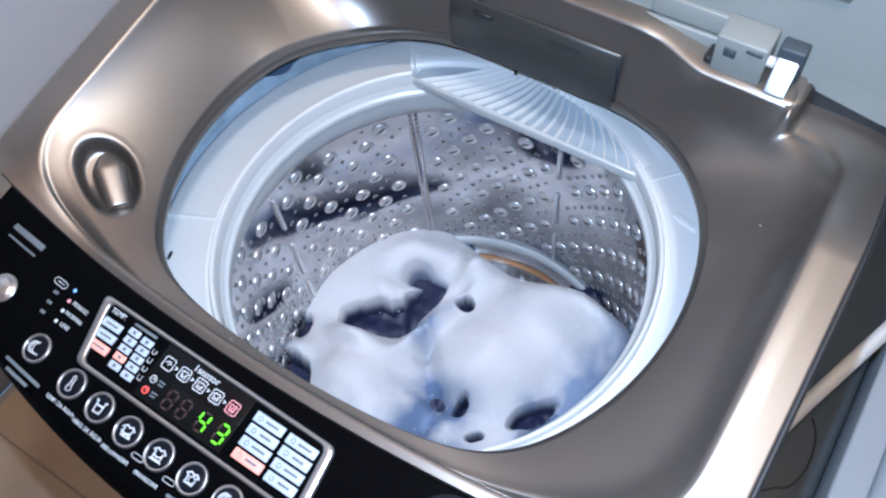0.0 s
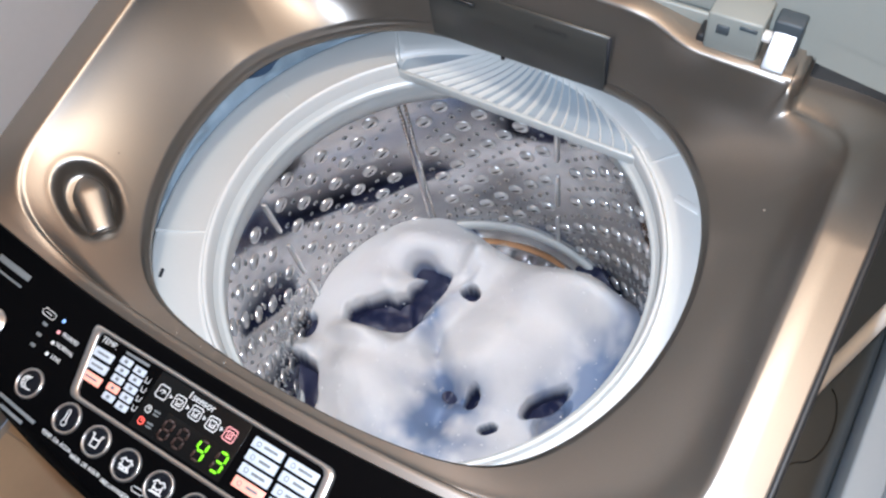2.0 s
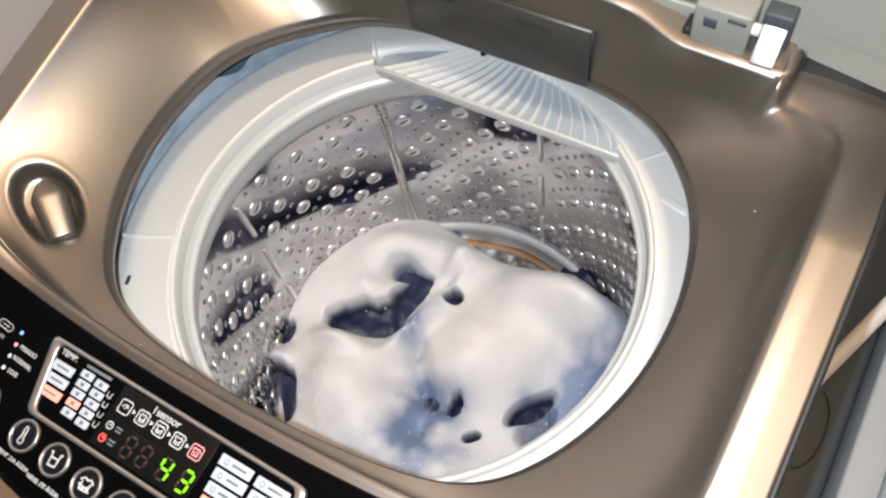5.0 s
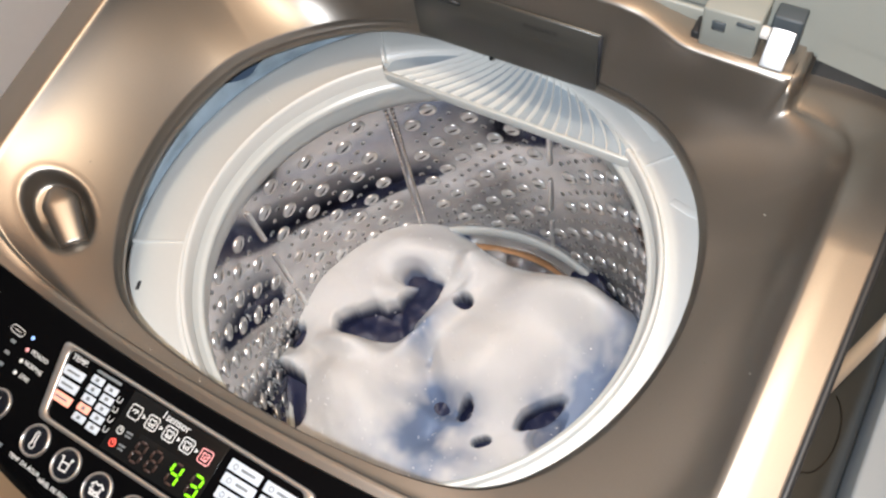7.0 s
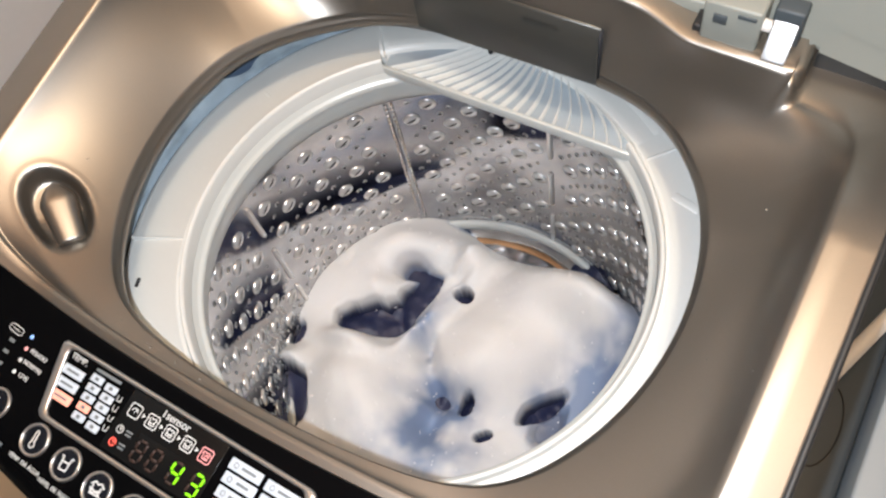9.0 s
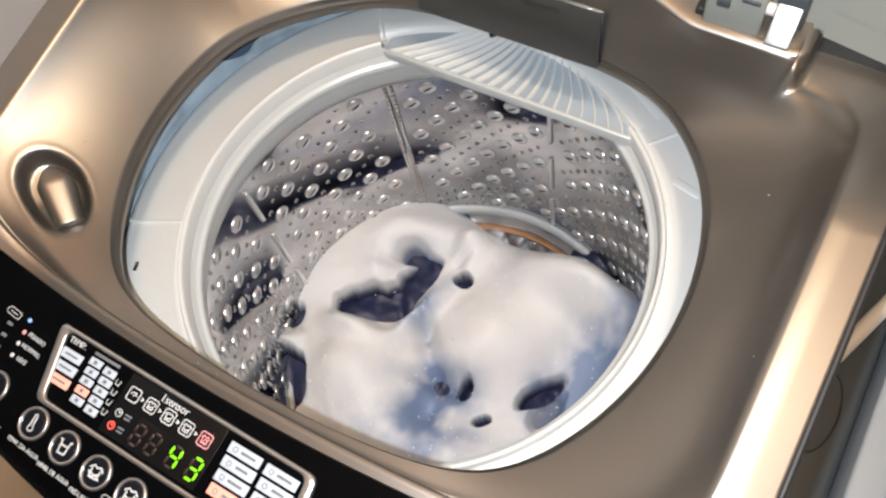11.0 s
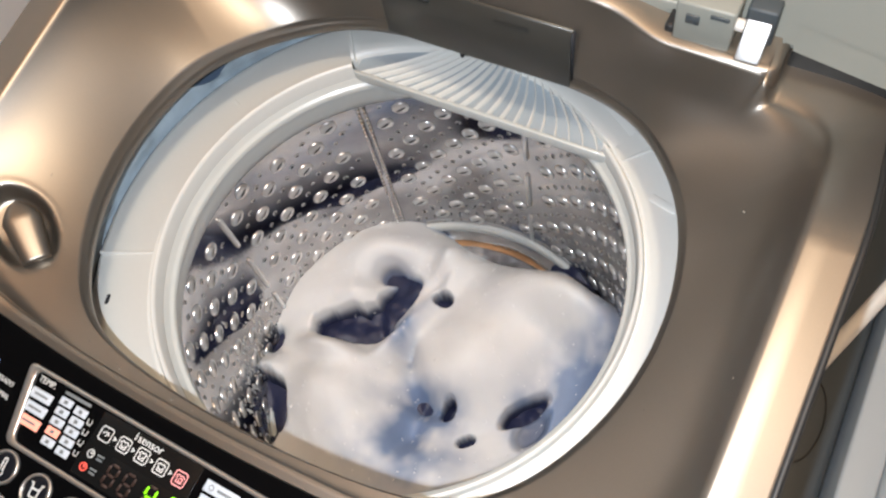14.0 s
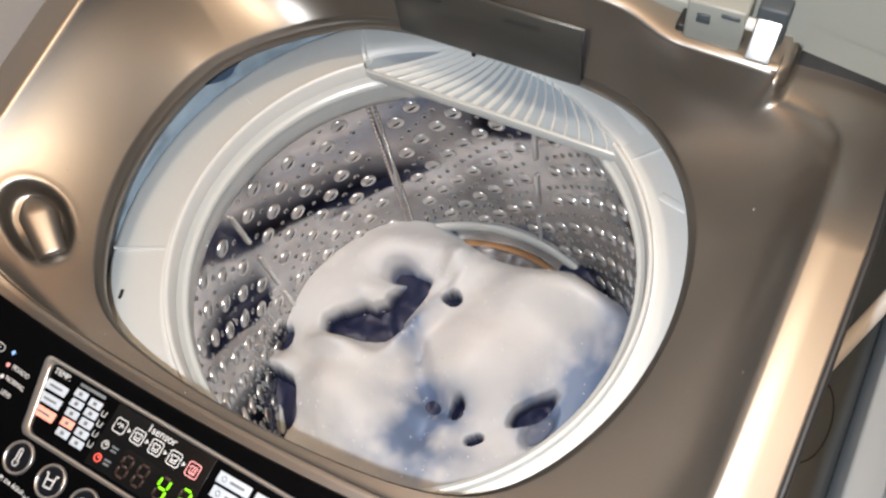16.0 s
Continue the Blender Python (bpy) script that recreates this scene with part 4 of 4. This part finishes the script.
M_ARM = mat("bright_satin_steel", (0.92, 0.92, 0.92), 0.42, 1.0)


def hinge():
    # the rounded end of the ledge
    path = [(0.170, 0.1772), (0.195, 0.1760), (0.215, 0.1752), (0.228, 0.1750)]
    path += [(0.2310 + 0.0095 * math.sin(radians(a)), 0.1845 - 0.0095 * math.cos(radians(a))) for a in range(10, 91, 10)] + [(0.2405, 0.196), (0.2405, 0.2075)]
    rows = []
    for inset, z in ((0, 0.070), (0, 0.110), (0, 0.1225), (0.0008, 0.1262), (0.0024, 0.1288), (0.0046, 0.1299), (0.0075, 0.1302), (0.02, 0.1302)):
        row = []
        for x, y in path:
            d = Vector((min(x, 0.226) - x, 0.1990 - y))
            d = d.normalized() * min(inset, d.length)
            row.append((x + d.x, y + d.y, z))
        rows.append(row)
    part("ledge_end", grid(rows), M_DECK, WM, "rounded end of the hinge ledge")
    hb = part("hinge_cover", box(0.1615, 0.2025, 0.1835, 0.212, 0.1275, 0.166, 0.002, 2), M_LID, WM, "grey-beige plastic hinge cover")
    part("hinge_slot", box(0.1695, 0.179, 0.182, 0.186, 0.1485, 0.157, 0.0006, 1), M_BLUEGREY, hb, "dark square slot")
    part("hinge_slot", box(0.186, 0.199, 0.1822, 0.186, 0.158, 0.1615, 0.0006, 1), M_BLUEGREY, hb, "narrow slot")
    # Solid black block in place of the shade under the hinge.
    part("hinge_gap_shade", box(0.1550, 0.1615, 0.186, 0.205, 0.126, 0.137, 0.001, 1), M_BLACK, WM, "black block standing in for the shaded gap under the hinge")
    m = Matrix.Translation((0.2165, 0.1785, 0.131)) @ Matrix.Rotation(radians(-44), 4, "X")
    part("hinge_arm", box(-0.0085, 0.0085, -0.001, 0.0025, 0.0, 0.031, 0.0008, 2, m), M_ARM, WM, "bright chrome hinge arm")
    part("hinge_socket", box(0.2065, 0.2275, 0.197, 0.212, 0.128, 0.162, 0.002, 2), M_BLUEGREY, WM, "grey hinge socket")
    part("hinge_pin", tube([(0.202, 0.190, 0.152), (0.208, 0.190, 0.152)], 0.0045, 12), M_CORD, WM, "white hinge pin")


hinge()


def lid_skirt():
    """The lid's lower corner, which hangs a little over the rim, and a black strip painted for the shaded gap below it.
    """
    for name, y, drop, depth, m, parent, label in (("lid_skirt", -0.0012, 0.0, 0.022, M_LID, LID, "drooping lower corner of the lid"),
                                                   ("lid_gap_shade", 0.0012, 0.020, 0.03, M_BLACK, WM, "black strip standing in for the shaded gap below the lid")):
        rows = []
        for k in range(13):
            x = 0.2420 + 0.075 * k / 12
            z = 0.1235 - 0.16 * (x - 0.242) - drop * (1 - 0.35 * k / 12)
            rows.append([(x, 0.206 + y + (h - 0.122) * 0.158 + d, h) for h, d in ((z, 0.012), (z, 0.001), (z + 0.0008, 0.0), (z + 0.0016, 0.0), (z + 0.01, 0.0), (z + depth, 0.0))])
        part(name, grid(rows), m, parent, label, flat=True)


lid_skirt()

# ---- beside the machine ----
APP = tagged(new("white_appliance"), "white enamelled appliance standing beside the washing machine", "appliance")
part("cabinet_side", box(0.47, 1.0, -0.35, 0.55, -0.85, -0.30, 0.015, 3), M_WHITEGOODS, APP, "white enamelled side")
part("edge_strip", box(0.432, 0.4695, -0.35, 0.55, -0.85, -0.31, 0.004, 2), M_WHITEGOODS, APP, "grey plastic edge strip")
BIN = tagged(new("side_cabinet"), "blue-grey plastic storage unit in the gap beside the machine", "storage unit")
part("side_panel", box(0.345, 0.425, -0.35, 0.60, -0.85, -0.34, 0.008, 2), M_BLUEGREY, BIN)
part("handle_recess", tube([(0.372, 0.062, -0.339)] + [(0.385 + 0.022 * math.sin(radians(a)), 0.125 - 0.05 * math.cos(radians(a)), -0.339) for a in range(0, 166, 15)], 0.0009, 8), M_BLACK, BIN, "thin dark moulded line")
tagged(ob_from("hose", tube([(0.335, 0.05, -0.34), (0.352, 0.10, -0.318), (0.374, 0.165, -0.289), (0.41, 0.26, -0.245), (0.45, 0.36, -0.19), (0.50, 0.48, -0.12)], 0.0085, 12), M_CORD), "white plastic hose slung across the gap beside the machine", "hose")

def drops():
    """Splashed water on the front of the top."""
    rng = random.Random(21)
    bm = bmesh.new()
    for _ in range(48):
        a = radians(rng.uniform(196, 262) if rng.random() < 0.85 else rng.uniform(-70, 60))
        v = rng.uniform(0.15, 0.95)
        li, cr = lip(a), crease(a)
        k5 = 0.30 * smooth(-0.10, 0.10, li[0]) + 0.06
        w = (1 - k5) * v + k5 * v ** 8
        p = Vector((li[0] + (cr[0] - li[0]) * v, li[1] + (cr[1] - li[1]) * v, li[2] + (cr[2] - li[2]) * w + Z0))
        if dent(p.x, p.y) > 0.0005:
            continue
        bead(bm, p, rng.choice((0.0004, 0.0005, 0.0007, 0.0010)), (1.2, 1, 0.5))
    tagged(ob_from("water_drops", bm, M_WATER), "small clear water drops on the champagne top", "water", kind="stuff")


M_WATER = mat("water_drop", (0.30, 0.27, 0.23), 0.15, 0.3)
drops()

# ---- floor tiles ----
def tiles():
    s = 0.448
    base = box(-s / 2, s / 2, -s / 2, s / 2, -0.006, 0.0, 0.0015, 1, up=0)
    me = bpy.data.meshes.new("tile")
    base.to_mesh(me)
    base.free()
    me.materials.append(M_TILE)
    for i in range(7):
        for j in range(7):
            ob = new("tile", me)
            ob.parent = FLOOR
            ob.matrix_basis = pose(-0.66 + 0.45 * i, -1.96 + 0.45 * j, 0.0)


tiles()


def motions():
    up, low = on_panel(-0.0118 + 0.0038 - 0.0036 * 0.06, -0.2543 - 0.0036, 0.0012, -1), on_panel(-0.0118 - 0.0038 - 0.0036 * 0.06, -0.2543 - 0.0036, 0.0012, -1)
    walk(TICK, [(0.0, up), (12.1, up), (12.3, low), (16.0, low)])


motions()
